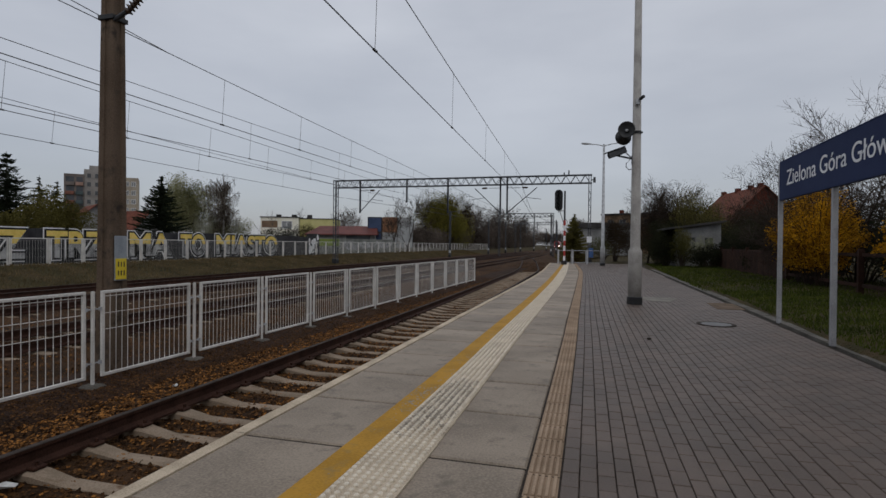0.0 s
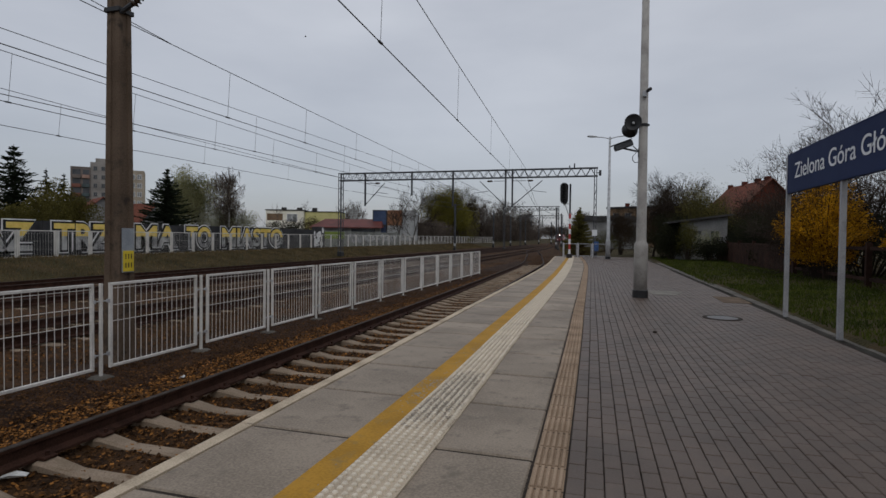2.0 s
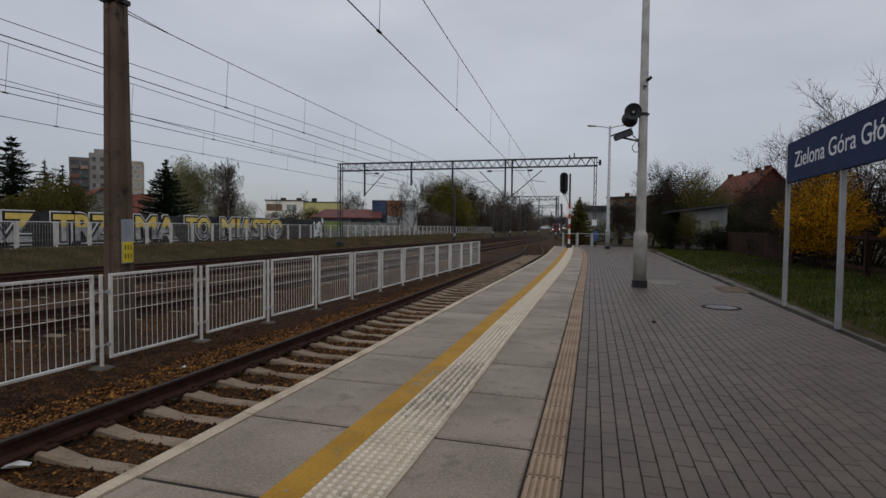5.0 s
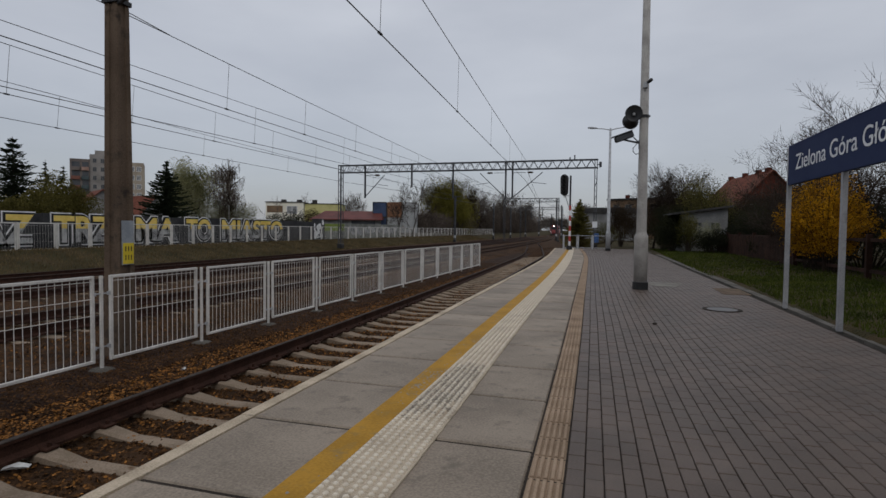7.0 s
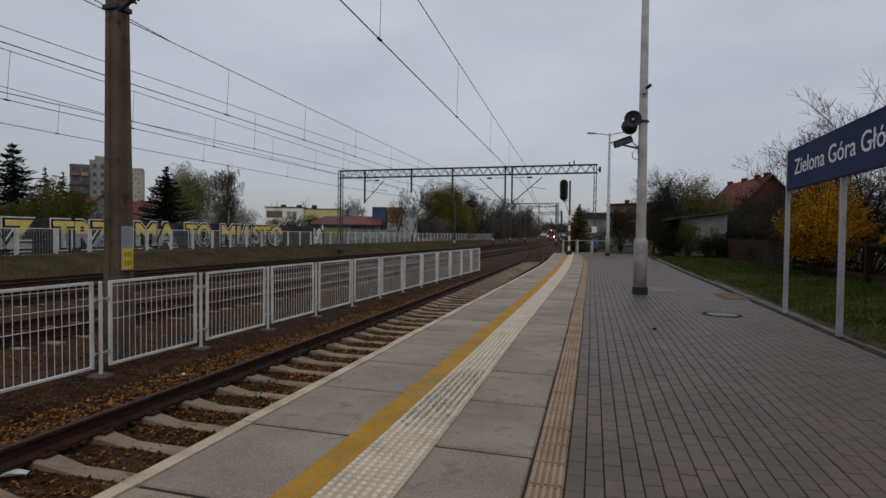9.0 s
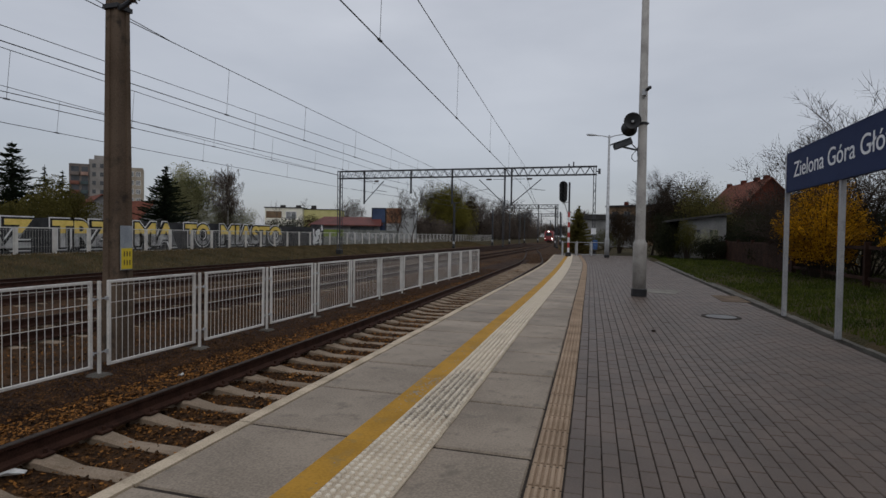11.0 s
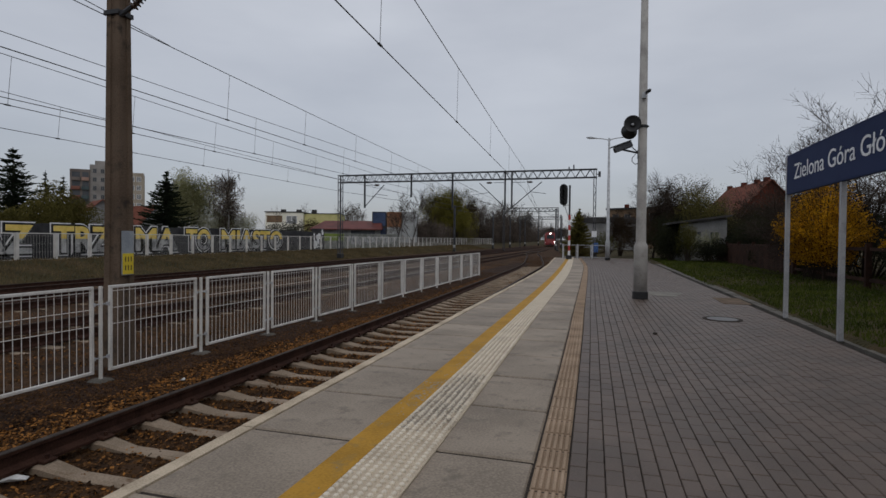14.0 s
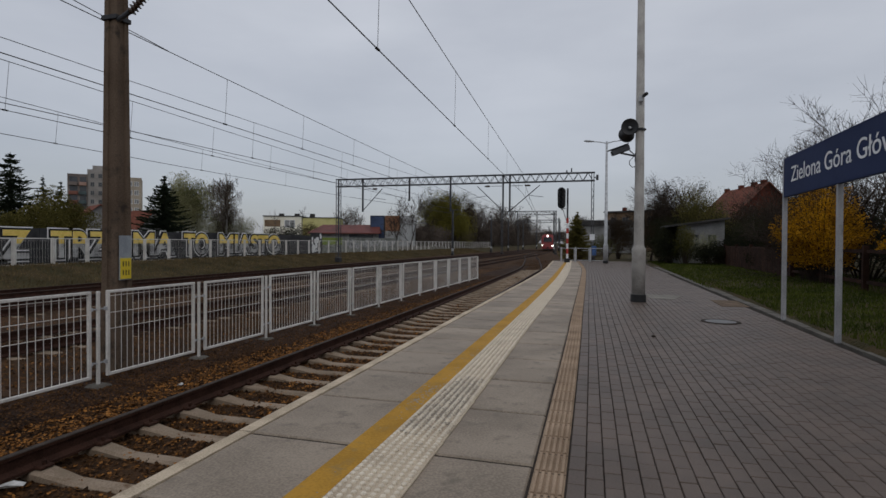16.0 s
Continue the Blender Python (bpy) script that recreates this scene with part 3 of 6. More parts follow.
def gantry(at, width, zb, depth, drops, label, rz=0.0, foot_l=-0.6, foot_r=0.0):
    """A lattice beam on two legs; drops: (x from the right leg, how far down, arm: -1, 1 or 0)."""
    t = thing("gantry", at, label, "gantry", "catenary gantries", rz=rz)
    beam = Geo()
    for sy in (-0.22, 0.22):
        for z in (zb, zb + depth):
            beam.box((-width / 2, sy, z), (width + 0.3, 0.07, 0.075))
    n = int(width / 0.35)
    for i in range(n):
        x0, x1 = -width * i / n, -width * (i + 1) / n
        up = i % 2
        for sy in (-0.22, 0.22):
            beam.tube((x0, sy, zb + depth * up), (x1, sy, zb + depth * (1 - up)), 0.021, n=5, cap=False)
        beam.tube((x0, -0.22, zb + depth), (x1, 0.22, zb + depth), 0.018, n=4, cap=False)
    part("lattice_beam", beam, STEEL, t)
    for x, z0 in ((0, foot_r), (-width, foot_l)):
        lg = Geo()
        half = 0.08 if x == 0 else 0.13
        for sx in (-half, half):
            for sy in (-0.18, 0.18):
                lg.box((x + sx, sy, (z0 + zb + depth) / 2), (0.05, 0.05, zb + depth - z0))
        m = int((zb - z0) / 0.5)
        for i in range(m):
            za, zc = z0 + i * 0.5, z0 + i * 0.5 + 0.5
            s = half if i % 2 else -half
            for sy in (-0.18, 0.18):
                lg.tube((x - s, sy, za), (x + s, sy, zc), 0.016, n=4, cap=False)
        part("leg", lg, STEEL, t)
        part("footing", Geo().box((x, 0, z0 + 0.1), (0.4, 0.5, 0.4), ch=0.04), BLACK, t, "black painted footing")
    for x, down, arm, reach in drops:
        part("drop_post", Geo().box((-x, 0, zb + depth - down / 2), (0.12, 0.12, down)), STEEL, t)
        if arm:
            a = Geo().tube((-x, 0, zb + depth - down + 0.1), (-x + arm * reach, 0, zb - 0.25), 0.035, n=6)
            a.tube((-x, 0, zb - 0.25), (-x + arm * reach * 0.45, 0, zb - 0.25), 0.02, n=5)
            a.tube((-x + arm * reach * 0.62, 0, zb - 1.0), (-x + arm * (reach + 0.3), 0, zb - 1.15), 0.02, n=5)
            part("cantilever", a, STEEL, t)
            part("insulator", Geo().lathe([(0.03, 0), (0.07, 0.1), (0.07, 0.35), (0.03, 0.45)], 8), BROWNINS, t, "brown insulator",
                 at=Matrix.Translation((-x + arm * reach * 0.5, 0, zb - 0.25)) @ Matrix.Rotation(arm * math.pi / 2, 4, "Y"))
    return t


gan = gantry((-0.98, 42.8, 0), 20.9, 5.97, 0.60, ((18.65, 2.75, 1, 1.75), (14.5, 1.9, 0, 0), (11.0, 2.8, 0, 0), (6.75, 2.9, -1, 2.05), (6.22, 2.9, 1, 2.3)),
             "grey lattice steel catenary gantry spanning the tracks", rz=-0.0, foot_l=-0.35)
part("warning_plate", Geo().box((0, -0.26, 1.75), (0.36, 0.01, 0.45), ch=0.004), LETTER, gan, "small white notice plate")
part("switch_box", Geo().box((0.14, -0.34, 0.75), (0.32, 0.22, 0.7), ch=0.02), BLUE, gan, "blue equipment box")
part("horn_switch", Geo().tube((-1.55, 0, 6.6), (-1.55, 0, 6.95), 0.05, n=6).tube((-1.9, 0, 6.6), (-1.9, 0, 6.8), 0.05, n=6).tube((0.32, 0, 6.0), (0.32, 0, 6.4), 0.09, n=8).box((0.2, 0, 6.2), (0.3, 0.08, 0.06)), STEEL, gan)
gantry((-8.1, 95, -0.3), 9.2, 6.35, 0.62, ((3.2, 2.8, -1, 2.0), (6.5, 2.6, 1, 2.0)), "distant grey lattice catenary gantry", foot_l=-0.5, foot_r=-0.4)
gantry((-10.0, 128, -0.3), 9.5, 6.2, 0.6, ((4.5, 2.6, -1, 2.0), (7.0, 2.6, 1, 2.0)), "distant grey lattice catenary gantry", foot_l=-0.5, foot_r=-0.4)


def steel_mast(x, y, h, r, label, arm=0.0):
    t = thing("steel_mast", (x, y, ground_z(x, y) if x < -22 else -0.75), label, "mast", "trackside masts")
    part("column", Geo().box((0, 0, h / 2), (1.3 * r, 0.04, h)).box((0.65 * r, 0, h / 2), (0.05, 1.5 * r, h)).box((-0.65 * r, 0, h / 2), (0.05, 1.5 * r, h)), STEEL, t)
    part("footing", Geo().box((0, 0, 0.3), (0.4, 0.4, 0.6), ch=0.03), BLACK, t, "black footing")
    part("band", Geo().box((0, 0, 1.1), (1.7 * r, 1.7 * r, 0.4)), GALV, t, "white painted band")
    if arm:
        a = Geo().tube((0, 0, h - 0.3), (arm, 0, h + 0.1), 0.03, n=6).tube((0, 0, h - 1.6), (arm * 1.2, 0, h - 0.35), 0.03, n=6)
        part("cantilever", a, STEEL, t)
    return t


for x, y, h, a in ((-22.3, 81, 7.2, 0.9), (-21.6, 107, 7.3, 0), (-21.8, 128, 7.3, 0), (-21.5, 150, 7.3, 1.0), (-9.4, 106, 7.8, -2.2), (-10.8, 135, 8.0, -2.2), (-20.5, 172, 7.5, 1.2), (-9.5, 165, 8, -2.0), (-18.5, 190, 7.5, 1.2)):
    steel_mast(x, y, h, 0.16, "grey steel catenary mast with a white band", a)

# ---- overhead wires ----


def catenary(x0, x1, y0, y1, zc, zm0, zm1, sag, first, pitch, label, r=0.0125):
    """Contact wire, messenger wire and droppers of one span; first, pitch: where the droppers hang."""
    t = thing("overhead_wire", (0, 0, 0), label, "overhead wire", "overhead wires")
    yy = steps(y0, y1, 2.0)

    def u(y):
        return (y - y0) / (y1 - y0)

    def xa(y):
        return x0 + (x1 - x0) * u(y)

    def mz(y):
        return zm0 + (zm1 - zm0) * u(y) - 4 * sag * u(y) * (1 - u(y))
    part("contact_wire", Geo().chain([(xa(y), y, zc) for y in yy], r), WIRE, t)
    part("messenger_wire", Geo().chain([(xa(y), y, mz(y)) for y in yy], r * 0.95), WIRE, t)
    for k in range(int((y1 - first) / pitch) + 1):
        y = first + pitch * k
        part("dropper", Geo().tube((xa(y), y, zc), (xa(y), y + 0.12, mz(y)), 0.006, n=4, cap=False), WIRE, t)
        part("clip", Geo().tube((xa(y), y - 0.08, zc), (xa(y), y + 0.08, zc), r * 2.2, n=6), WIRE, t)
    return t


LW = "dark copper contact wire hung from a messenger wire"
catenary(-4.13, -6.18, 6.45, 42.8, 5.1, 7.05, 6.65, 0.05, 10.09, 7.27, LW)
catenary(-4.4, -4.13, -40, 6.45, 5.1, 7.05, 7.05, 0.6, -36.1, 7.74, LW)
near_wire = catenary(-11.47, -12.31, -12, 42.8, 5.1, 7.3, 6.15, 0.15, 15.27, 4.9, LW)
part("joining_wire", Geo().chain([(-11.47 - 0.0153 * (y + 12), y, 6.64 + 0.068 * (12.8 - y)) for y in (-12, -4, 4, 12.8)], 0.011), WIRE, near_wire)
catenary(-17.26, -14.40, -12, 42.8, 5.1, 7.40, 6.53, 0.14, 21.8, 8.0, LW)
catenary(-16.91, -16.84, -12, 42.8, 5.1, 7.0, 6.05, 0.04, -10.2, 4.43, LW)
catenary(-20.4, -21.1, -12, 42.8, 5.1, 7.0, 6.05, 0.14, -8.3, 8.3, LW)
for x0, x1, y0, y1 in ((-6.18, -11.0, 42.8, 95), (-12.45, -11.6, 42.8, 95), (-14.4, -14.0, 42.8, 95), (-20.9, -18.0, 42.8, 95), (-11.3, -13.0, 95, 128), (-13.0, -14.8, 128, 160)):
    catenary(x0, x1, y0, y1, 5.1, 6.35, 6.35, 0.7, y0 + 4, 8.0, LW, 0.018)

# ---- lamp columns ----


def lamp_column(at, label, gear, r=0.085):
    t = thing("lamp_column", at, label, "street lamp", "platform lamps")
    part("column", Geo().lathe([(0.145, 0), (0.15, 1.16), (0.15, 1.20), (0.115, 1.26), (0.110, 1.3), (r * 0.82, 7.9)], 20), LAMPPOLE if gear else GALV, t, smooth=True)
    part("collar", Geo().lathe([(0.17, 0), (0.17, 0.16), (0.16, 0.17)], 20), BLACK, t, "black painted base collar")
    for s in (-1, 1):
        part("arm", Geo().chain([(0, 0, 7.70), (s * 0.10, 0, 7.80), (s * 0.45, 0, 7.88), (s * 0.95, 0, 7.93)], 0.03, 8), GALV, t)
        head = Geo().lathe([(0.03, 0), (0.07, 0.06), (0.115, 0.30), (0.12, 0.48), (0.08, 0.62), (0.02, 0.66)], 12)
        head.v = [(x, y * 0.6, z) for x, y, z in head.v]
        part("luminaire", head, GALV, t, "grey oval lamp head", smooth=True, at=Matrix.Translation((s * 0.78, 0, 7.93)) @ Matrix.Rotation(s * math.pi * 0.47, 4, "Y") @ Matrix.Rotation(math.pi / 2, 4, "Z"))
    return t


column = lamp_column((0.71, 13.26, 0), "round grey column with black base, loudspeakers and cameras", True)
lamp_column((-0.01, 37.45, 0), "slim grey twin-arm platform lamp", False, 0.075)
horn = [(0.03, 0), (0.05, 0.02), (0.055, 0.1), (0.16, 0.28), (0.185, 0.30), (0.185, 0.31), (0.165, 0.31), (0.05, 0.16), (0.035, 0.22), (0.0, 0.23)]
for z, d, tilt in ((3.875, (-0.205, -0.12), (-0.10, -1, 0.0)), (3.89, (-0.22, 0.05), (-0.2, 1, -0.15))):
    sp = thing("loudspeaker", look((0.71 + d[0], 13.26 + d[1], z), (0.71 + d[0] - tilt[0], 13.26 + d[1] - tilt[1], z - tilt[2])), "black horn loudspeaker mounted on the column", "loudspeaker", "column loudspeakers")
    part("horn", Geo().lathe(horn, 18), BLACK, sp, smooth=True)
    part("driver", Geo().lathe([(0.06, -0.1), (0.07, -0.08), (0.07, 0.01), (0.05, 0.03)], 12), BLACK, sp, smooth=True)
    part("bracket", Geo().box((0.0, 0.0, -0.05), (0.05, 0.05, 0.06)), STEEL, sp)
    part("dust_cap", Geo().lathe([(0.012, 0.225), (0.03, 0.235), (0.012, 0.245)], 10), GALV, sp, "pale centre cap")
part("speaker_arm", Geo().tube((-0.2, -0.05, 3.88), (0.13, -0.02, 3.88), 0.018, n=6).tube((-0.3, 0.1, 3.86), (0, 0, 3.86), 0.014, n=6).lathe([(0.108, 3.85), (0.108, 3.91)], 16), BLACK, column)
cctv = thing("security_camera", (0.71 - 0.42, 13.26 - 0.1, 3.42), "grey box security camera on a bracket", "security camera", "security cameras")
rot = pose(0, 0, 0, 0, -20, 12)
part("housing", Geo().box((0, 0, 0), (0.40, 0.14, 0.13), ch=0.015), STEEL, cctv, at=rot)
part("sunshield", Geo().box((-0.03, 0, 0.08), (0.47, 0.17, 0.02), ch=0.006), STEEL, cctv, at=rot)
part("lens_window", Geo().box((-0.205, 0, -0.005), (0.012, 0.10, 0.09)), BLACK, cctv, "dark lens window", at=rot)
part("arm", Geo().tube((0.0, 0, -0.06), (0.34, 0.1, -0.13), 0.022, n=8).tube((0.34, 0.1, -0.13), (0.20, 0.06, 0.0), 0.012, n=6).box((0.34, 0.1, -0.16), (0.05, 0.08, 0.2)), STEEL, cctv)
part("cable", Geo().chain([(0.28, 0.06, -0.15), (0.20, 0.05, -0.24), (0.20, 0.05, -0.32), (0.26, 0.08, -0.38), (0.34, 0.1, -0.36)], 0.009), BLACK, cctv)
dome = thing("small_camera", (0.71 + 0.03, 13.26 - 0.13, 4.58), "small bullet camera on the column", "security camera", "security cameras")
part("body", Geo().tube((0.03, -0.03, 0.02), (0.09, -0.14, 0.04), 0.038, n=10), BLACK, dome, smooth=True)
part("bracket", Geo().box((-0.02, 0.02, -0.03), (0.09, 0.09, 0.14), ch=0.01), GALV, dome)

# ---- station name sign ----
SX = 2.97
sign = thing("station_sign", (SX, 8.55, 0), "navy blue enamel station name sign on grey posts", "sign")
part("board", Geo().box((0, -0.11, 2.465), (0.06, 4.78, 0.64), ch=0.006), SIGNBLUE, sign)
fr = Geo()
for z in (2.14, 2.79):
    fr.box((0, -0.11, z), (0.066, 4.84, 0.016))
for y in (-2.515, 2.295):
    fr.box((0, y, 2.465), (0.066, 0.03, 0.63))
part("rim", fr, SIGNBLUE, sign, "narrow navy rim")
for y in (2.345, 0.05, -2.1):
    part("post", Geo().box((0.02 if y < 1 else 0.0, y, 1.39), (0.062, 0.07, 2.79), ch=0.012), POST, sign)
face = Matrix.Translation((-0.034, 1.92, 2.36)) @ Matrix(((0, 0, -1, 0), (-1, 0, 0, 0), (0, 1, 0, 0), (0, 0, 0, 1)))
words = lettering("Zielona Góra Główna", 0.360, 0.002, 0.0005, LETTER)
for v in words.vertices:
    v.co.x *= 1.215
xs = sorted({round(v.co.x, 4) for v in words.vertices})
gaps = sorted(sorted(range(1, len(xs)), key=lambda i: xs[i - 1] - xs[i])[:2])
cuts = [-1.0] + [(xs[i - 1] + xs[i]) / 2 for i in gaps] + [99.0]
for lo, hi in zip(cuts, cuts[1:]):
    b = bmesh.new()
    b.from_mesh(words)
    bmesh.ops.delete(b, geom=[v for v in b.verts if not lo < v.co.x < hi], context="VERTS")
    word = bpy.data.meshes.new("word")
    b.to_mesh(word)
    b.free()
    word.materials.append(LETTER)
    part("word", word, None, sign, "white station name lettering", at=face)

# ---- signal at the platform end ----
sig = thing("railway_signal", (-2.48, 37.9, 0), "black oval colour-light signal on a striped post", "railway signal")
for i in range(8):
    part("post_section", Geo().tube((0, 0, 0.25 + 0.34 * i), (0, 0, 0.25 + 0.34 * (i + 1)), 0.075, n=10, cap=False), RED if i % 2 else LETTER, sig, "red band" if i % 2 else "white band")
part("upper_post", Geo().tube((0, 0, 2.95), (0, 0, 4.95), 0.06, n=8), STEEL, sig)
part("base", Geo().box((0, 0, 0.14), (0.36, 0.36, 0.28), ch=0.03), BLACK, sig)
hd = Geo()
for y, r in ((-0.12, 0.0), (-0.115, 0.26), (0.08, 0.27)):
    for k in range(20):
        a = 2 * math.pi * k / 20
        hd.v.append((-0.40 + r * math.cos(a), y, 4.33 + r * math.sin(a) + (0.44 if math.sin(a) >= 0 else -0.44) * (r > 0)))
for i in range(2):
    for k in range(20):
        hd.f.append((20 * i + k, 20 * i + (k + 1) % 20, 20 * i + 20 + (k + 1) % 20, 20 * i + 20 + k))
hd.f.append(tuple(range(40, 60)))
part("head", hd, BLACK, sig)
for i in range(5):
    z = 4.85 - 0.26 * i
    part("hood", Geo().tube((-0.40, -0.10, z), (-0.40, -0.34, z - 0.03), 0.10, 0.105, n=12, cap=False), BLACK, sig)
part("bracket", Geo().box((-0.2, 0, 3.62), (0.5, 0.06, 0.06)).tube((-0.42, 0, 3.9), (-0.05, 0, 2.75), 0.03, n=6).tube((-0.40, 0, 3.5), (-0.40, 0, 3.75), 0.04, n=6), GALV, sig)
# railing across the platform end
endf = thing("end_railing", (0, 39.4, 0), "low pale metal railing closing the platform end", "fence")
for i in range(3):
    x0 = -3.0 + 0.98 * i
    fg = Geo()
    for z in (0.12, 0.95):
        fg.box((x0 + 0.48, 0, z), (0.90, 0.04, 0.035))
    fg.box((x0 + 0.06, 0, 0.53), (0.04, 0.04, 0.80)).box((x0 + 0.90, 0, 0.53), (0.04, 0.04, 0.80))
    pn = part("panel", fg, GALV, endf)
    wg = Geo()
    for k in range(14):
        wg.tube((x0 + 0.10 + 0.058 * k, 0, 0.14), (x0 + 0.10 + 0.058 * k, 0, 0.93), 0.005, n=4, cap=False)
    part("wire_infill", wg, RAIL, pn, "rusty wire infill", kind="stuff")
    part("post", Geo().box((x0, 0, 0.5), (0.07, 0.07, 1.05)), GALV, endf)

# manhole and patch in the paving
mh = thing("manhole_cover", (1.87, 10.3, 0.002), "round cast iron manhole cover in the paving", "manhole cover")
part("frame", Geo().lathe([(0.31, -0.02), (0.31, 0.008), (0.245, 0.008), (0.245, -0.02)], 28), JOINT, mh, "dark dirt-filled ring")
part("lid", Geo().lathe([(0.24, -0.02), (0.24, 0.008), (0.20, 0.010), (0.18, 0.008)], 24), IRON, mh)
pt = thing("paving_patch", (2.62, 13.5, 0.0), "brown earth-stained square cover in the paving", "cover")
part("patch", Geo().box((0, 0, 0.006), (0.55, 1.3, 0.01), ch=0.003), mat("brown_patch", (0.09, 0.065, 0.045), (0.17, 0.125, 0.09), 4, 0.95, bump=0.5), pt)

PAPER = mat("white_paper_litter", (0.45, 0.45, 0.44), (0.62, 0.62, 0.60), 12, 0.8, bump=0.1)
for x, y, z, a, sx in ((-4.67, 3.33, -0.70, 0.5, 0.10), (-8.7, 8.3, -0.62, 1.2, 0.10), (-5.55, 6.2, -0.645, 0.2, 0.03)):
    sc = thing("paper_scrap", (x, y, z), "crumpled white scrap of paper on the ballast", "litter", "litter", rz=math.degrees(a))
    pg = Geo()
    pp = [(-sx, -0.03, 0), (-0.2 * sx, -0.04, 0.025), (sx, -0.02, 0.005), (sx, 0.03, 0.012), (0, 0.045, 0.03), (-sx, 0.03, 0.004)]
    pg.face(pp)
    pg.face([(u, v, w - 0.004) for u, v, w in reversed(pp)])
    part("scrap", pg, PAPER, sc)

clod = thing("clod", (0.65, 8.30, 0.0), "small dark lump of dirt on the paving", "litter")
part("lump", Geo().lathe([(0.012, 0.0), (0.034, 0.008), (0.028, 0.024), (0.008, 0.032)], 7), JOINT, clod)
fix = thing("mortar_patch", (1.32, 14.62, 0.0), "thin pale mortar patch beside the column", "patch")
mg = Geo()
ring = [(0.42 * math.cos(a) * (1 + 0.25 * math.sin(3 * a)), 0.75 * math.sin(a) * (1 + 0.2 * math.cos(2 * a))) for a in [i * math.pi / 9 for i in range(18)]]
mg.face([(x, y, 0.005) for x, y in ring])
for i in range(18):
    a, b = ring[i], ring[(i + 1) % 18]
    mg.face([(a[0], a[1], -0.01), (b[0], b[1], -0.01), (b[0], b[1], 0.005), (a[0], a[1], 0.005)])
part("patch", mg, CONCRETE, fix)

# ---- far side: railings, graffiti wall, buildings ----
FX = -27.7
P2, B2, C2, A2 = railing_meshes(1.86, 0.0, 1.39, 11, 0.024, 0.004, WHITE, (1.2,))
inf = Geo()
for b in A2:
    inf.tube((0, b, 0.06), (0, b, 1.33), 0.0035, n=4, cap=False)
for z in (1.24, 0.84, 0.42):
    inf.tube((0, 0.06, z), (0, 1.8, z), 0.0035, n=4, cap=False)
inf = inf.mesh("infill", WHITE)
fp2 = Geo().box((0, 0, 0.65), (0.07, 0.07, 1.5)).mesh("post", WHITE)
far = thing("far_railing", (FX, 0, 0.02), "long white steel railing on the grass bank", "fence")
for k in range(-4, 62):
    y = 12.0 + 2.0 * k
    part("post", fp2, None, far, at=(0, y, 0))
    q = part("panel", P2, None, far, at=(0, y + 0.07, 0))
    part("infill", inf, None, q, kind="stuff")

WALLM = mat("dark_wall_panel", (0.028, 0.028, 0.030), (0.058, 0.058, 0.060), 1.5, 0.85, bump=0.4, spot=(0.06, 0.06, 0.065), spot_scale=2.0, spot_amount=0.4)
GWHITE = mat("white_spray_paint", (0.66, 0.66, 0.65), (0.84, 0.84, 0.83), 2, 0.8, bump=0.1)
GYEL = mat("yellow_spray_paint", (0.66, 0.47, 0.10), (0.84, 0.64, 0.19), 2, 0.8, bump=0.1)
GBLK = mat("black_spray_paint", (0.012, 0.012, 0.013), (0.02, 0.02, 0.021), 2, 0.8, bump=0.1)
GPALE = mat("pale_fill_paint", (0.13, 0.13, 0.135), (0.50, 0.50, 0.49), 1.6, 0.8, bump=0.1, spot=(0.06, 0.06, 0.065), spot_scale=2.2, spot_amount=0.46)
WX = -28.6
wallt = thing("garden_wall", (WX, 0, 0), "dark concrete panel wall covered with painted graffiti", "wall")
for k in range(0, 22):
    y = 6.0 + 2.0 * k
    part("panel", Geo().box((0, y + 1.0, 0.96), (0.09, 1.93, 1.84 + 0.04 * (k % 3)), ch=0.01), WALLM, wallt)
    part("post", Geo().box((0, y, 0.96), (0.14, 0.14, 1.92), ch=0.01), WALLM, wallt)


def graffiti(body, y, width, z, size):
    """Words sprayed on the wall: white outline, dark band, black line and a fill that is yellow above and pale below."""
    base = Matrix(((0, 0, 1, WX + 0.05), (1, 0, 0, y), (0, 1, 0, z), (0, 0, 0, 1)))
    t = thing("graffiti", (0, 0, 0), "bold yellow and white graffiti letters on the dark wall", "graffiti", "wall graffiti")
    for off, dx, m, nm in ((0.225, 0.0, GWHITE, "white_outline"), (0.165, 0.022, WALLM, "dark_inner_band"), (0.115, 0.032, GBLK, "black_outline"), (0.062, 0.042, GPALE, "fill")):
        me = lettering(body, size, 0.001, off, m, nm)
        xs = [v.co.x for v in me.vertices]
        inset = 0.225 - off
        k = (width - 2 * inset) / (max(xs) - min(xs))
        lo = min(xs)
        for v in me.vertices:
            v.co.x = inset + (v.co.x - lo) * k
        part(nm, me, None, t, at=base @ Matrix.Translation((0, 0, dx)))
        if nm == "fill":
            b = bmesh.new()
            b.from_mesh(me)
            bmesh.ops.bisect_plane(b, geom=b.verts[:] + b.edges[:] + b.faces[:], plane_co=(0, size * 0.36, 0), plane_no=(0, 1, 0), clear_inner=True)
            m2 = bpy.data.meshes.new("upper_fill")
            b.to_mesh(m2)
            b.free()
            m2.materials.clear()
            m2.materials.append(GYEL)
            part("upper_fill", m2, None, t, "yellow upper half", at=base @ Matrix.Translation((0, 0, dx + 0.012)))


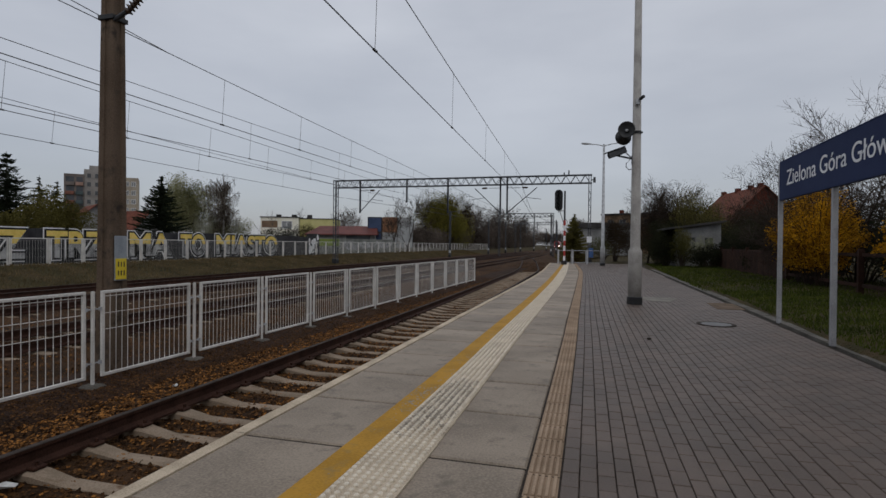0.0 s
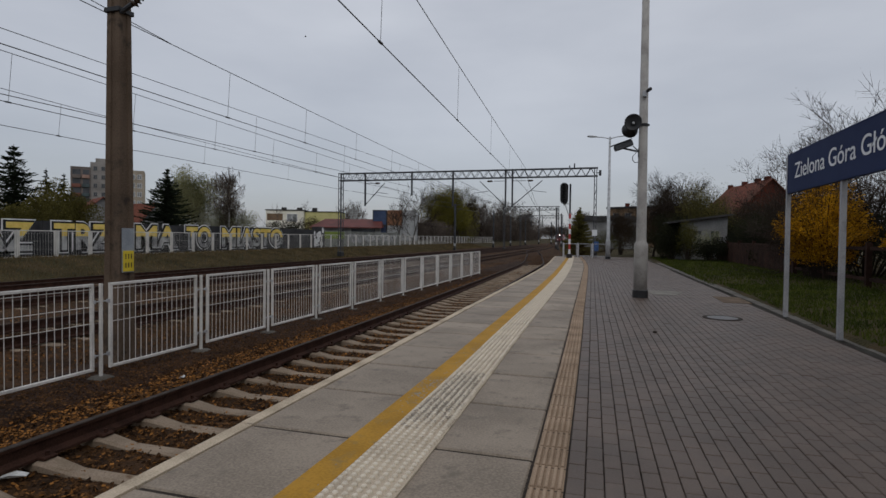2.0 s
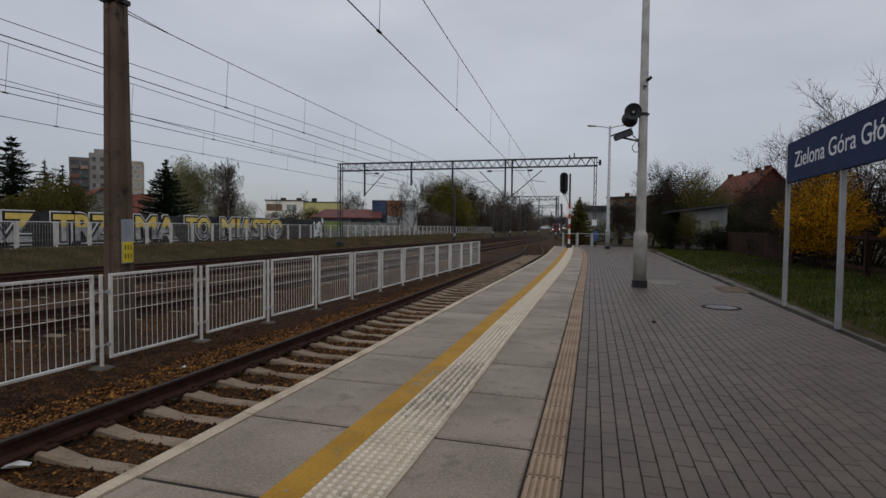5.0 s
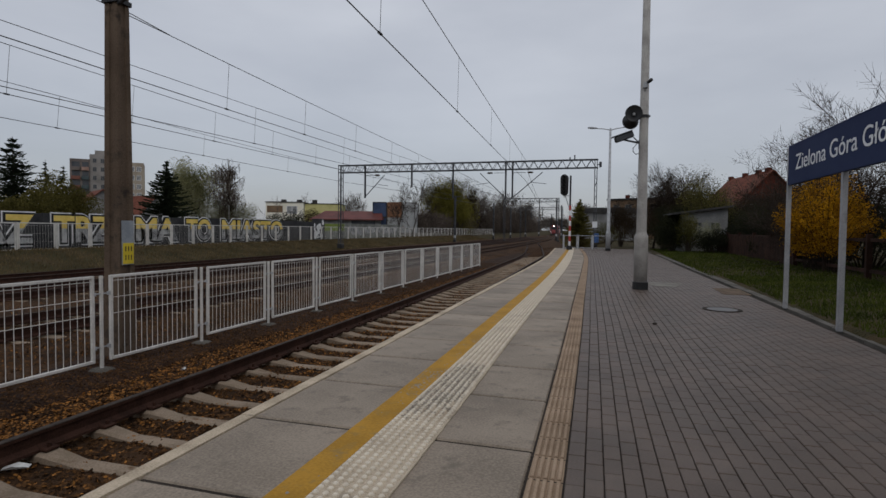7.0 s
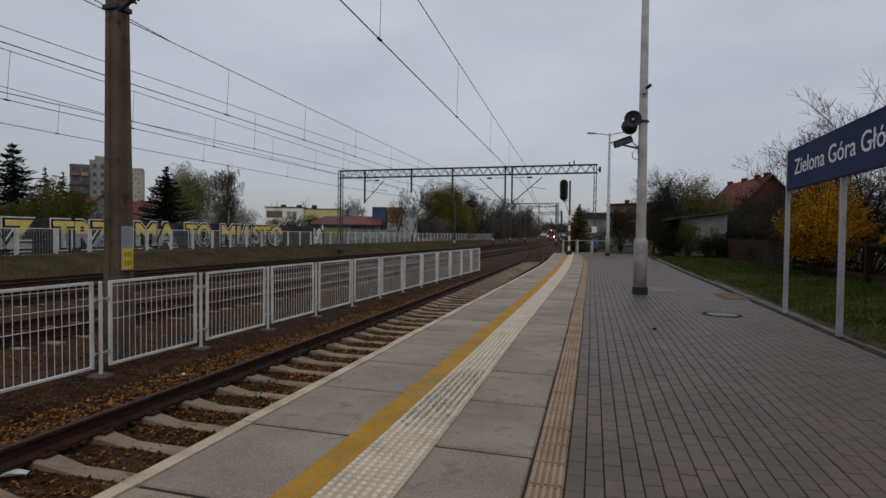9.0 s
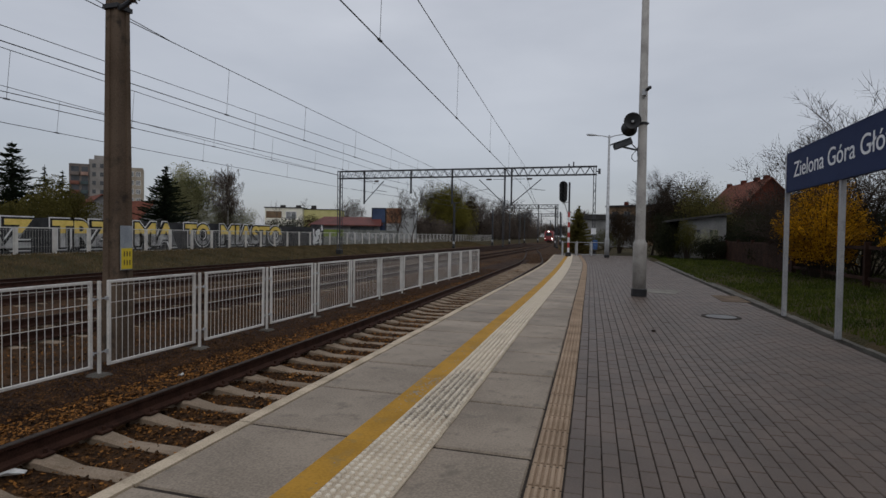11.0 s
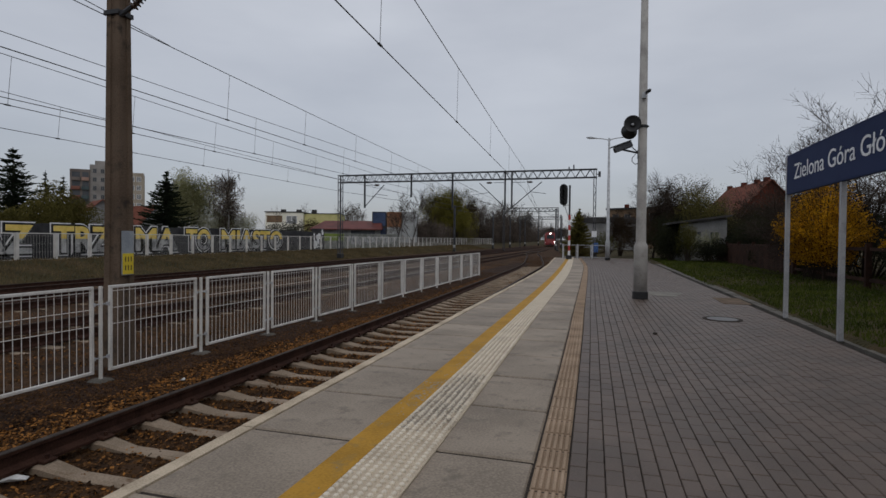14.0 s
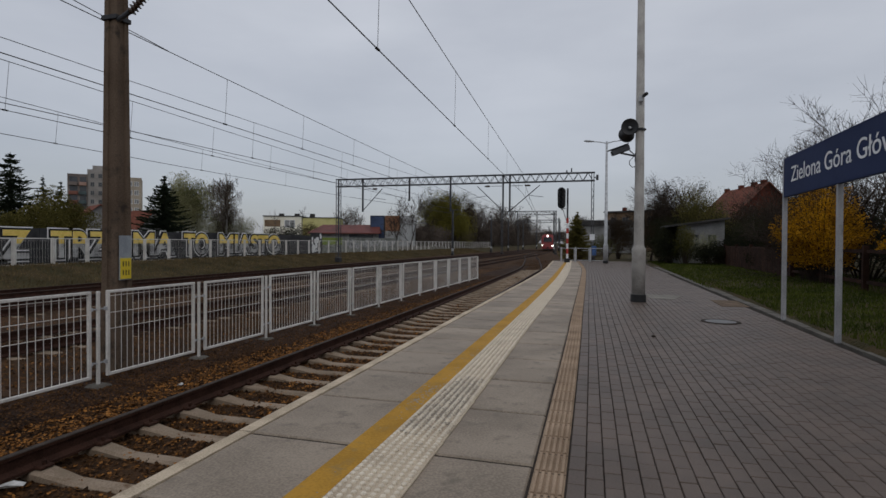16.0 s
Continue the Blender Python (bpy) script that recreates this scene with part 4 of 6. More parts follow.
for body, y0, y1 in (("AZ", 18.4, 21.6), ("TRZY", 22.35, 27.55), ("MA", 27.75, 31.6), ("TO", 32.1, 34.95), ("MIASTO", 35.85, 44.45)):
    graffiti(body, y0, y1 - y0, 0.40, 1.98)
gw = thing("painted_panel", (WX, 51.0, 0), "wall panel sprayed with pale tags", "wall")
part("panel", Geo().box((0, 0, 1.1), (0.1, 2.4, 2.2), ch=0.01), WALLM, gw)
gg = Geo()
rr = random.Random(5)


def blot(g, x, y, z, ry, rz):
    """A rounded sprayed patch."""
    g.face([(x, y + ry * math.cos(k * 0.524) * rr.uniform(0.8, 1.1), z + rz * math.sin(k * 0.524) * rr.uniform(0.8, 1.1)) for k in range(12)])


for i in range(30):
    blot(gg, 0.056 + 0.0004 * i, rr.uniform(-0.9, 0.9), rr.uniform(0.25, 1.95), rr.uniform(0.06, 0.3), rr.uniform(0.06, 0.3))
part("spray_paint", gg, GWHITE, gw, "white sprayed tags", kind="stuff")
low = thing("low_wall", (WX - 0.3, 63.5, 0), "long low pale wall with faded white graffiti", "wall")
part("wall", Geo().box((0, 0, 0.9), (0.12, 22.0, 1.8), ch=0.01), mat("pale_wall", (0.13, 0.135, 0.12), (0.24, 0.245, 0.22), 1.2, 0.9, bump=0.3), low)
gg = Geo()
for i in range(70):
    blot(gg, 0.066 + 0.0004 * i, rr.uniform(-5, 10.4), rr.uniform(0.7, 1.45), rr.uniform(0.2, 0.6), rr.uniform(0.12, 0.32))
part("spray_paint", gg, GPALE, low, "faded white tags", kind="stuff")
grp = Geo().box((0.07, -8.5, 1.35), (0.012, 4.6, 0.75))
part("green_panel", grp, mat("lime_paint", (0.16, 0.22, 0.04), (0.24, 0.30, 0.07), 3, 0.8, bump=0.1), low, "lime green painted panel")

PLASTER = mat("cream_plaster", (0.76, 0.73, 0.61), (0.86, 0.83, 0.72), 0.8, 0.9, bump=0.3, fine=25)
LIME = mat("pale_green_plaster", (0.47, 0.44, 0.18), (0.58, 0.54, 0.25), 0.8, 0.9, bump=0.3, fine=25)
BLOCK = mat("grey_panel_facade", (0.22, 0.205, 0.19), (0.33, 0.31, 0.29), 0.3, 0.9, bump=0.2, fine=12)
BLOCKD = mat("brown_facade_recess", (0.13, 0.11, 0.10), (0.22, 0.185, 0.165), 0.3, 0.9, bump=0.2, fine=12)
PANE = mat("dark_window_glass", (0.03, 0.035, 0.045), (0.06, 0.065, 0.075), 0.6, 0.12, bump=0)
CURTAIN = mat("curtained_window_glass", (0.16, 0.165, 0.17), (0.34, 0.345, 0.35), 1.5, 0.2, bump=0)
TILE = mat("red_roof_tile", (0.105, 0.035, 0.022), (0.175, 0.062, 0.040), 1.0, 0.85, bump=0.5, fine=16)
REDROOF = mat("dark_red_sheet_roof", (0.085, 0.021, 0.016), (0.14, 0.036, 0.027), 0.8, 0.6, bump=0.2)
BRICKWALL = mat("red_brick_wall", (0.075, 0.021, 0.015), (0.125, 0.038, 0.026), 0.8, 0.9, bump=0.4, fine=14)
GREYWALL = mat("grey_plaster", (0.15, 0.15, 0.148), (0.25, 0.25, 0.245), 0.8, 0.9, bump=0.3, fine=20)
ROOFFELT = mat("dark_roof_felt", (0.03, 0.03, 0.031), (0.07, 0.066, 0.062), 1, 0.9, bump=0.3)
BEIGE = mat("beige_brown_plaster", (0.14, 0.092, 0.055), (0.22, 0.15, 0.095), 0.6, 0.9, bump=0.3)


def windows(parent, face, cols, rows, x0, x1, z0, z1, w, h, framem=None):
    """Windows set on a facade: face maps (along, out, up) to the thing's space."""
    for i in range(cols):
        for j in range(rows):
            x = x0 + (x1 - x0) * (i + 0.5) / cols
            z = z0 + (z1 - z0) * (j + 0.5) / rows
            fg = Geo()
            fg.box((x, 0.03, z + h / 2), (w + 0.1, 0.12, 0.08)).box((x, 0.03, z - h / 2), (w + 0.1, 0.16, 0.08)).box((x - w / 2, 0.03, z), (0.08, 0.12, h)).box((x + w / 2, 0.03, z), (0.08, 0.12, h)).box((x, 0.03, z), (0.06, 0.10, h))
            wo = part("window", fg, framem or GREYWALL, parent, at=face)
            part("pane", Geo().box((x, 0.012, z), (w, 0.03, h)), CURTAIN if framem else PANE, wo, "pane with pale curtains" if framem else "dark glass pane")


def front(rz=0.0, dx=0.0, dy=0.0):
    """The facade frame of a box house: out is towards -y before turning."""
    return Matrix.Translation((dx, dy, 0)) @ Matrix.Rotation(rz, 4, "Z") @ Matrix(((1, 0, 0, 0), (0, -1, 0, 0), (0, 0, 1, 0), (0, 0, 0, 1)))


# block of flats far to the side
flats = thing("apartment_block", (-149, 134, 2.2), "tall grey concrete block of flats with loggias", "building", rz=43)
part("tower", Geo().box((-5.6, 0, 9.3), (5.0, 10, 18.6)), BLOCKD, flats)
part("tower", Geo().box((-0.9, 0.5, 10.1), (4.6, 10, 20.2)), BLOCK, flats)
BLOCKB = mat("beige_panel_facade", (0.30, 0.255, 0.20), (0.42, 0.365, 0.29), 0.3, 0.9, bump=0.2, fine=12)
BALRED = mat("red_brown_balcony_panel", (0.14, 0.062, 0.045), (0.22, 0.10, 0.075), 0.6, 0.85, bump=0.1)
BALPINK = mat("pink_balcony_panel", (0.30, 0.19, 0.15), (0.40, 0.26, 0.21), 0.6, 0.85, bump=0.1)
BALTEAL = mat("dark_teal_balcony_panel", (0.045, 0.065, 0.068), (0.085, 0.11, 0.112), 0.6, 0.85, bump=0.1)
part("tower", Geo().box((6.2, -1, 9.1), (9.6, 10, 18.2)), BLOCKB, flats, "beige rendered wing")
part("plinth", Geo().box((1.4, 0, -1.3), (18, 9, 2.6)), BLOCKD, flats)
part("stair_head", Geo().box((-0.6, 1.0, 20.9), (3.0, 6, 1.5)), BLOCK, flats)
windows(flats, front(0, 0, -6.03), 5, 6, 1.8, 10.6, 1.6, 17.6, 1.2, 1.4, GWHITE)
windows(flats, front(0, 0, -4.53), 2, 7, -2.9, 1.1, 1.6, 19.6, 0.9, 1.2)
# dark panels laid on the facade stand for the shade inside the loggias
for j in range(6):
    bal = part("balcony", Geo().box((-6.6, -5.4, 2.2 + 2.7 * j), (2.2, 0.9, 1.0)), BALRED if j < 5 else BLOCKD, flats)
    part("opening", Geo().box((-6.6, -5.05, 3.5 + 2.7 * j), (2.0, 0.1, 1.5)), PANE, bal, "dark panel standing in for the shade in a loggia")
    bal = part("balcony", Geo().box((-4.2, -5.4, 2.2 + 2.7 * j), (1.8, 0.9, 1.0)), BALPINK if j == 5 else BALTEAL, flats)
    part("opening", Geo().box((-4.2, -5.05, 3.5 + 2.7 * j), (1.6, 0.1, 1.5)), PANE, bal, "dark panel standing in for the shade in a loggia")


def gable_house(name, at, rz, w, d, hw, hr, wallm, roofm, label, over=0.4):
    t = thing(name, at, label, "house", rz=rz)
    g = Geo()
    g.box((0, 0, hw / 2), (w, d, hw))
    part("wall", g, wallm, t)
    for s in (-1, 1):
        part("gable", Geo().face([(-w / 2, s * d / 2, hw), (w / 2, s * d / 2, hw), (0, s * d / 2, hw + hr)]), wallm, t)
    k = over / (w / 2)
    for s in (-1, 1):
        rg = Geo()
        e = (s * (w / 2 + over), hw - hr * k)
        p = [(0, -d / 2 - over, hw + hr), (e[0], -d / 2 - over, e[1]), (e[0], d / 2 + over, e[1]), (0, d / 2 + over, hw + hr)]
        rg.face([(a, b, c + 0.16) for a, b, c in p])
        rg.face([(a, b, c + 0.02) for a, b, c in reversed(p)])
        for i in range(4):
            a, b = p[i], p[(i + 1) % 4]
            rg.face([(a[0], a[1], a[2] + 0.02), (b[0], b[1], b[2] + 0.02), (b[0], b[1], b[2] + 0.16), (a[0], a[1], a[2] + 0.16)])
        part("roof", rg, roofm, t)
    return t


def box_house(at, rz):
    t = thing("villa", at, "cream and pale green flat-roofed two-storey villa", "house", rz=rz)
    part("wall", Geo().box((-3.4, 0, 3.0), (7.0, 8, 6.0)), PLASTER, t)
    part("wall", Geo().box((3.6, 0.8, 2.9), (6.8, 7.4, 5.8)), LIME, t, "pale green plastered wing")
    part("roof", Geo().box((-3.4, 0, 6.06), (7.3, 8.3, 0.16)), ROOFFELT, t)
    part("roof", Geo().box((3.6, 0.8, 5.86), (7.0, 7.6, 0.14)), ROOFFELT, t)
    windows(t, front(0, 0, -4.02), 1, 2, -3.2, -0.8, 1.0, 5.8, 1.9, 1.4, GWHITE)
    lo = part("loggia", Geo().box((-5.2, -4.05, 4.4), (2.9, 0.12, 1.9)), BEIGE, t, "brown recessed loggia")
    part("loggia_rail", Geo().box((-5.2, -4.14, 3.7), (2.9, 0.08, 0.7)), PLASTER, lo)
    for x in (-4.5, -1.5, 1.5):
        part("chimney", Geo().box((x, 0.5, 6.4), (0.9, 0.6, 0.7), ch=0.03), ROOFFELT, t)


box_house((-57.0, 97.0, 0), 20)
shed = thing("red_roofed_shed", (-42.6, 86.5, 0), "long low shed with dark red sheet roof", "shed", rz=16)
part("wall", Geo().box((0, 0, 1.4), (11.0, 5, 2.8)), GREYWALL, shed)
# a solid dark panel stands in for the shade inside the bay
part("bay_shade_panel", Geo().box((2.8, -2.55, 1.5), (4.0, 0.1, 2.0)), PANE, shed, "dark panel standing in for the shade of an open bay")
rg = Geo()
rp = [(-6.0, -3.2, 2.75), (6.0, -3.2, 2.75), (5.6, 0.4, 4.2), (-4.2, 0.4, 4.2)]
rg.face(rp)
rg.face([(a, b, c - 0.15) for a, b, c in reversed(rp)])
rg.face([(-6.0, -3.2, 2.6), (6.0, -3.2, 2.6), (6.0, -3.2, 2.75), (-6.0, -3.2, 2.75)])
rg.face([(5.6, 0.4, 4.2), (6.0, 3.2, 2.75), (-6.0, 3.2, 2.75), (-4.2, 0.4, 4.2)])
rg.face([(-6.0, 3.2, 2.75), (-6.0, -3.2, 2.75), (-4.2, 0.4, 4.2)])
rg.face([(6.0, -3.2, 2.75), (6.0, 3.2, 2.75), (5.6, 0.4, 4.2)])
part("roof", rg, REDROOF, shed)

C_BLUE = mat("blue_container_paint", (0.025, 0.045, 0.10), (0.05, 0.08, 0.16), 0.7, 0.6, bump=0.2, spot=(0.10, 0.09, 0.09), spot_scale=1, spot_amount=0.36)
C_RUST = mat("rusty_orange_container", (0.20, 0.09, 0.05), (0.32, 0.17, 0.10), 0.7, 0.8, bump=0.2, spot=(0.28, 0.28, 0.28), spot_scale=0.8, spot_amount=0.42)
C_PALE = mat("pale_grey_container", (0.28, 0.29, 0.29), (0.42, 0.43, 0.43), 0.7, 0.7, bump=0.2, spot=(0.22, 0.15, 0.11), spot_scale=0.9, spot_amount=0.38)
for i, j, m, lb in ((0, 0, C_BLUE, "blue"), (0, 1, C_BLUE, "blue"), (1, 0, C_PALE, "pale grey"), (1, 1, C_RUST, "rusty orange"), (2, 0, C_PALE, "pale grey"), (2, 1, C_PALE, "pale grey")):
    c = thing("shipping_container", (-37.4 + 2.42 * i, 87.5 + 0.75 * i, 0.55 + 2.62 * j), lb + " steel shipping container in a stack", "container", "stacked containers", rz=17)
    part("body", Geo().box((0, 3, 1.3), (2.36, 6.0, 2.54)), m, c)
    for k in range(9):
        part("rib", Geo().box((-1.0 + 0.25 * k, -0.02, 1.3), (0.10, 0.06, 2.3)), m, c)
    part("corner_frame", Geo().box((-1.16, -0.03, 1.3), (0.10, 0.10, 2.58)).box((1.16, -0.03, 1.3), (0.10, 0.10, 2.58)).box((0, -0.03, 2.54), (2.3, 0.1, 0.12)).box((0, -0.03, 0.06), (2.3, 0.1, 0.12)), ROOFFELT if m is C_BLUE else m, c)
tagged(part("yard_slab", Geo().box((-33.5, 91, 0.3), (12, 7, 0.5)), CONCRETE), "low concrete yard slab under the containers", "slab", kind="structure")

for x, y, w, rz, hw in ((-90.5, 80, 8, 60, 4.2), (-80.0, 80, 6, 75, 3.1)):
    gable_house("roof_house", (x, y, 0), rz, w, 8, hw, 3.4, GREYWALL, TILE, "house with a red tiled gable roof")

# right-hand side
br = gable_house("brick_house", (16.3, 75.6, 0), 9, 7.0, 12.3, 4.5, 3.62, BRICKWALL, TILE, "red brick house with a tiled gable roof")
windows(br, front(0, 0, -6.17), 3, 1, -2.6, 2.6, 2.6, 5.0, 0.8, 1.2)
for y in (-5.2, -2.6, 1.2, 5.8):
    part("chimney", Geo().box((0.0, y, 8.2), (0.5, 0.6, 0.8), ch=0.03), BRICKWALL, br)
hut = thing("garden_shed", (5.65, 37.4, 0), "small whitewashed garden shed with dark sloping roof", "shed", rz=3)
hg = Geo().box((0, 1.2, 1.3), (2.6, 2.6, 2.6))
hg.v = [(x, y, z + 0.14 * x if z > 1 else z) for x, y, z in hg.v]
part("wall", hg, GREYWALL, hut)
hg = Geo().box((-0.25, 1.1, 2.66), (3.5, 3.3, 0.12), ch=0.01)
hg.v = [(x, y, z + 0.14 * x) for x, y, z in hg.v]
part("roof", hg, ROOFFELT, hut, "dark felt roof")
windows(hut, front(0, 0, -0.12), 2, 1, -0.9, 1.1, 1.0, 2.0, 0.55, 0.8)
gr = thing("grey_hall", (-0.3, 82, 0), "low grey hall with a dark felt roof", "building", rz=2)
part("wall", Geo().box((0, 0, 1.9), (7.4, 8, 3.8)), GREYWALL, gr)
part("roof", Geo().box((0, 0, 3.95), (7.9, 8.6, 0.5)).box((0, 0, 4.3), (7.2, 6, 0.3)), ROOFFELT, gr)
be = thing("beige_building", (6.3, 106, 0), "beige brown two-storey building with flat roof", "building", rz=-30)
part("wall", Geo().box((0, 0, 3.4), (10, 8, 6.8)), BEIGE, be)
part("roof", Geo().box((0, 0, 6.9), (10.6, 8.6, 0.3)), ROOFFELT, be)
windows(be, front(0, 0, -4.02), 4, 2, -4.6, 4.6, 1.6, 6.4, 1.1, 1.4)
for x in (-3.5, -1):
    part("chimney", Geo().box((x, 0, 7.4), (0.6, 0.6, 1.0)), BRICKWALL, be)

# an added wall out of view, which shades the near right paving
tagged(part("wall_shade_unseen", Geo().box((7.5, -6.0, 3.2), (5.0, 18.0, 6.4)), GREYWALL), "plain grey wall added out of view to shade the paving", "wall", kind="structure")

RUSTBROWN = mat("red_brown_wood_stain", (0.024, 0.0125, 0.009), (0.048, 0.024, 0.0165), 3, 0.85, bump=0.4, rnd=0.25)
pal = thing("garden_fence", (6.45, 0, 0), "red-brown wooden garden fence of upright slats", "fence")
fpm = Geo().box((0, 0, 0.60), (0.13, 0.11, 1.4), ch=0.01).mesh("post", RUSTBROWN)
frm = Geo().box((0, 1.45, 0.35), (0.05, 2.7, 0.09)).box((0, 1.45, 1.15), (0.05, 2.7, 0.09)).mesh("rail", RUSTBROWN)
slat = Geo().box((0, 0, 0.62), (0.025, 0.115, 1.0)).mesh("slat", RUSTBROWN)
for k in range(-3, 12):
    y = 10.95 + 2.95 * k
    part("post", fpm, None, pal, at=(0, y, 0))
    r = part("rail", frm, None, pal, at=(0, y, 0))
    if k > 3:
        for i in range(19):
            part("slat", slat, None, r, at=(-0.04, 0.13 + 0.15 * i, 0.02 * math.sin(i * 1.7 + k)))

# ---- planting ----


def limb(g, rng, p, d, length, r, level, tips, wob, nsides, rmin):
    """One limb, with the boughs that grow out of it."""
    n = 4 if level > 1 else 3
    r = max(r, rmin)
    pts = [p]
    for i in range(n):
        d = (d + Vector((rng.gauss(0, wob), rng.gauss(0, wob), rng.gauss(0.04, wob * 0.7)))).normalized()
        pts.append(pts[-1] + d * (length / n))
    for i in range(n):
        g.tube(pts[i], pts[i + 1], r * (1 - 0.62 * i / n), r * (1 - 0.62 * (i + 1) / n), nsides, False)
    if level == 0:
        tips.append((pts[-1], d))
        tips.append((pts[n // 2 + 1], d))
        return
    kids = rng.randint(3, 4) if level > 1 else rng.randint(3, 5)
    for k in range(kids):
        i = rng.randint(max(1, n - 3), n)
        a = rng.uniform(0, 2 * math.pi)
        o = d.orthogonal().normalized()
        o = (Matrix.Rotation(a, 3, d) @ o)
        s = rng.uniform(0.45, 0.95)
        limb(g, rng, pts[i], (d * (1 - 0.35 * s) + o * s).normalized(), length * rng.uniform(0.55, 0.8), r * 0.42, level - 1, tips, wob, 4 if level > 1 else 3, rmin)
    limb(g, rng, pts[-1], d, length * 0.7, r * 0.38, level - 1, tips, wob, 4, rmin)


def leaf_at(g, rng, p, s):
    a = Vector((rng.gauss(0, 1), rng.gauss(0, 1), rng.gauss(0, 1))).normalized()
    b = a.orthogonal().normalized() * s * rng.uniform(0.35, 0.6)
    a = a * s * rng.uniform(0.7, 1.3)
    g.face([p - a, p + b, p + a, p - b])


def tree(name, label, at, h, seed, bark, leafm, leaves, size, scatter, levels=3, r=None, wob=0.16, lean=0.0):
    """A broadleaved tree of height h: trunk, limbs and, with leaves > 0, a leafy crown."""
    rng = random.Random(seed)
    t = thing(name, at, label, "tree")
    r = r or h * 0.018
    rmin = max(0.0075, 0.00027 * math.hypot(at[0], at[1]))
    g, tips = Geo(), []
    limb(g, rng, Vector((0, 0, -0.2)), Vector((lean, 0, 1)), h * 0.42, r, levels, tips, wob, 7, rmin)
    top = max(p.z for p, d in tips)
    k = h / top
    g.v = [(x * k, y * k, z * k) for x, y, z in g.v]
    part("trunk", g, bark, t)
    if leaves:
        c = Geo()
        for p, d in tips:
            for i in range(max(1, round(leaves / len(tips)))):
                o = Vector((rng.gauss(0, 1), rng.gauss(0, 1), rng.gauss(0, 1)))
                q = p * k + o * scatter * min(1, 1.4 / max(o.length, 0.01))
                leaf_at(c, rng, q, size)
        part("crown", c, leafm, t)
    return t


def spruce(label, at, h, w, seed, n=30, leafm=None):
    """A conifer: whorls of boughs that droop and turn up at their tips, with side sprays."""
    rng = random.Random(seed)
    t = thing("spruce", at, label, "tree", "spruces")
    part("trunk", Geo().tube((0, 0, -0.2), (0, 0, h), h * 0.014, 0.02, 7), BARK, t)
    c = Geo()
    for i in range(n):
        f = (i + rng.random()) / n
        z0 = h * (0.04 + 0.94 * f)
        for b in range(8 if f < 0.8 else 5):
            reach = w * (1 - f) ** 0.85 * rng.choice((0.62, 0.8, 0.95, 1.0, 1.12)) + 0.12
            a = rng.uniform(0, 2 * math.pi)
            z = z0 + rng.gauss(0, 0.10)
            ux, uy = math.cos(a), math.sin(a)
            m = int(8 + reach * 13)
            for k in range(m):
                q = (k + rng.random()) / m
                side = rng.gauss(0, 0.13) * reach * (1.05 - q)
                p = Vector((ux * reach * q - uy * side, uy * reach * q + ux * side, z + reach * (0.42 * q * q - 0.48 * q) - 0.25 * abs(side) + rng.gauss(0, 0.04)))
                d = Vector((ux + rng.gauss(0, 0.5), uy + rng.gauss(0, 0.5), 0.8 * q - 0.45)).normalized()
                o = d.orthogonal().normalized() * 0.05
                ln = 0.13 + 0.10 * (1 - f)
                c.face([p - d * ln, p + o, p + d * ln * 1.2, p - o])
    part("crown", c, leafm or L_SPRUCE, t)
    return t


def birch(label, at, h, w, seed, bark, leafm):
    """A slender birch: rising limbs from which thin twigs with catkins hang down."""
    rng = random.Random(seed)
    t = thing("birch", at, label, "tree")
    stem, g, c = Geo(), Geo(), Geo()
    stem.tube((0, 0, -0.2), (0.1, 0, h * 0.5), 0.13, 0.08, 7, False).tube((0.1, 0, h * 0.5), (0.0, 0.05, h), 0.08, 0.02, 5, False)
    for i in range(80):
        f = rng.uniform(0.16, 1.0)
        z = h * f * 0.94
        reach = w * math.sin(math.pi * min(1.0, 0.30 + 0.66 * (1 - f))) * rng.uniform(0.35, 1.05)
        a = rng.uniform(0, 2 * math.pi)
        p0 = Vector((0.1 * min(1, f * 2), 0, z * 0.86))
        p1 = Vector((math.cos(a) * reach, math.sin(a) * reach, z + 0.25 * reach))
        g.tube(p0, p1, 0.03, 0.014, 4, False)
        for k in range(13):
            q = p0.lerp(p1, rng.uniform(0.35, 1.0)) + Vector((rng.gauss(0, 0.16), rng.gauss(0, 0.16), rng.gauss(0, 0.1)))
            ln = rng.uniform(0.5, 1.5)
            e = q + Vector((rng.gauss(0, 0.1), rng.gauss(0, 0.1), -ln))
            g.tube(q, e, 0.008, 0.005, 3, False)
            for j in range(14):
                leaf_at(c, rng, q.lerp(e, rng.random()) + Vector((rng.gauss(0, 0.05), rng.gauss(0, 0.05), 0)), 0.042)
    part("trunk", stem, bark, t)
    part("branchwork", g, L_TWIG, t)
    part("crown", c, leafm, t)
    return t


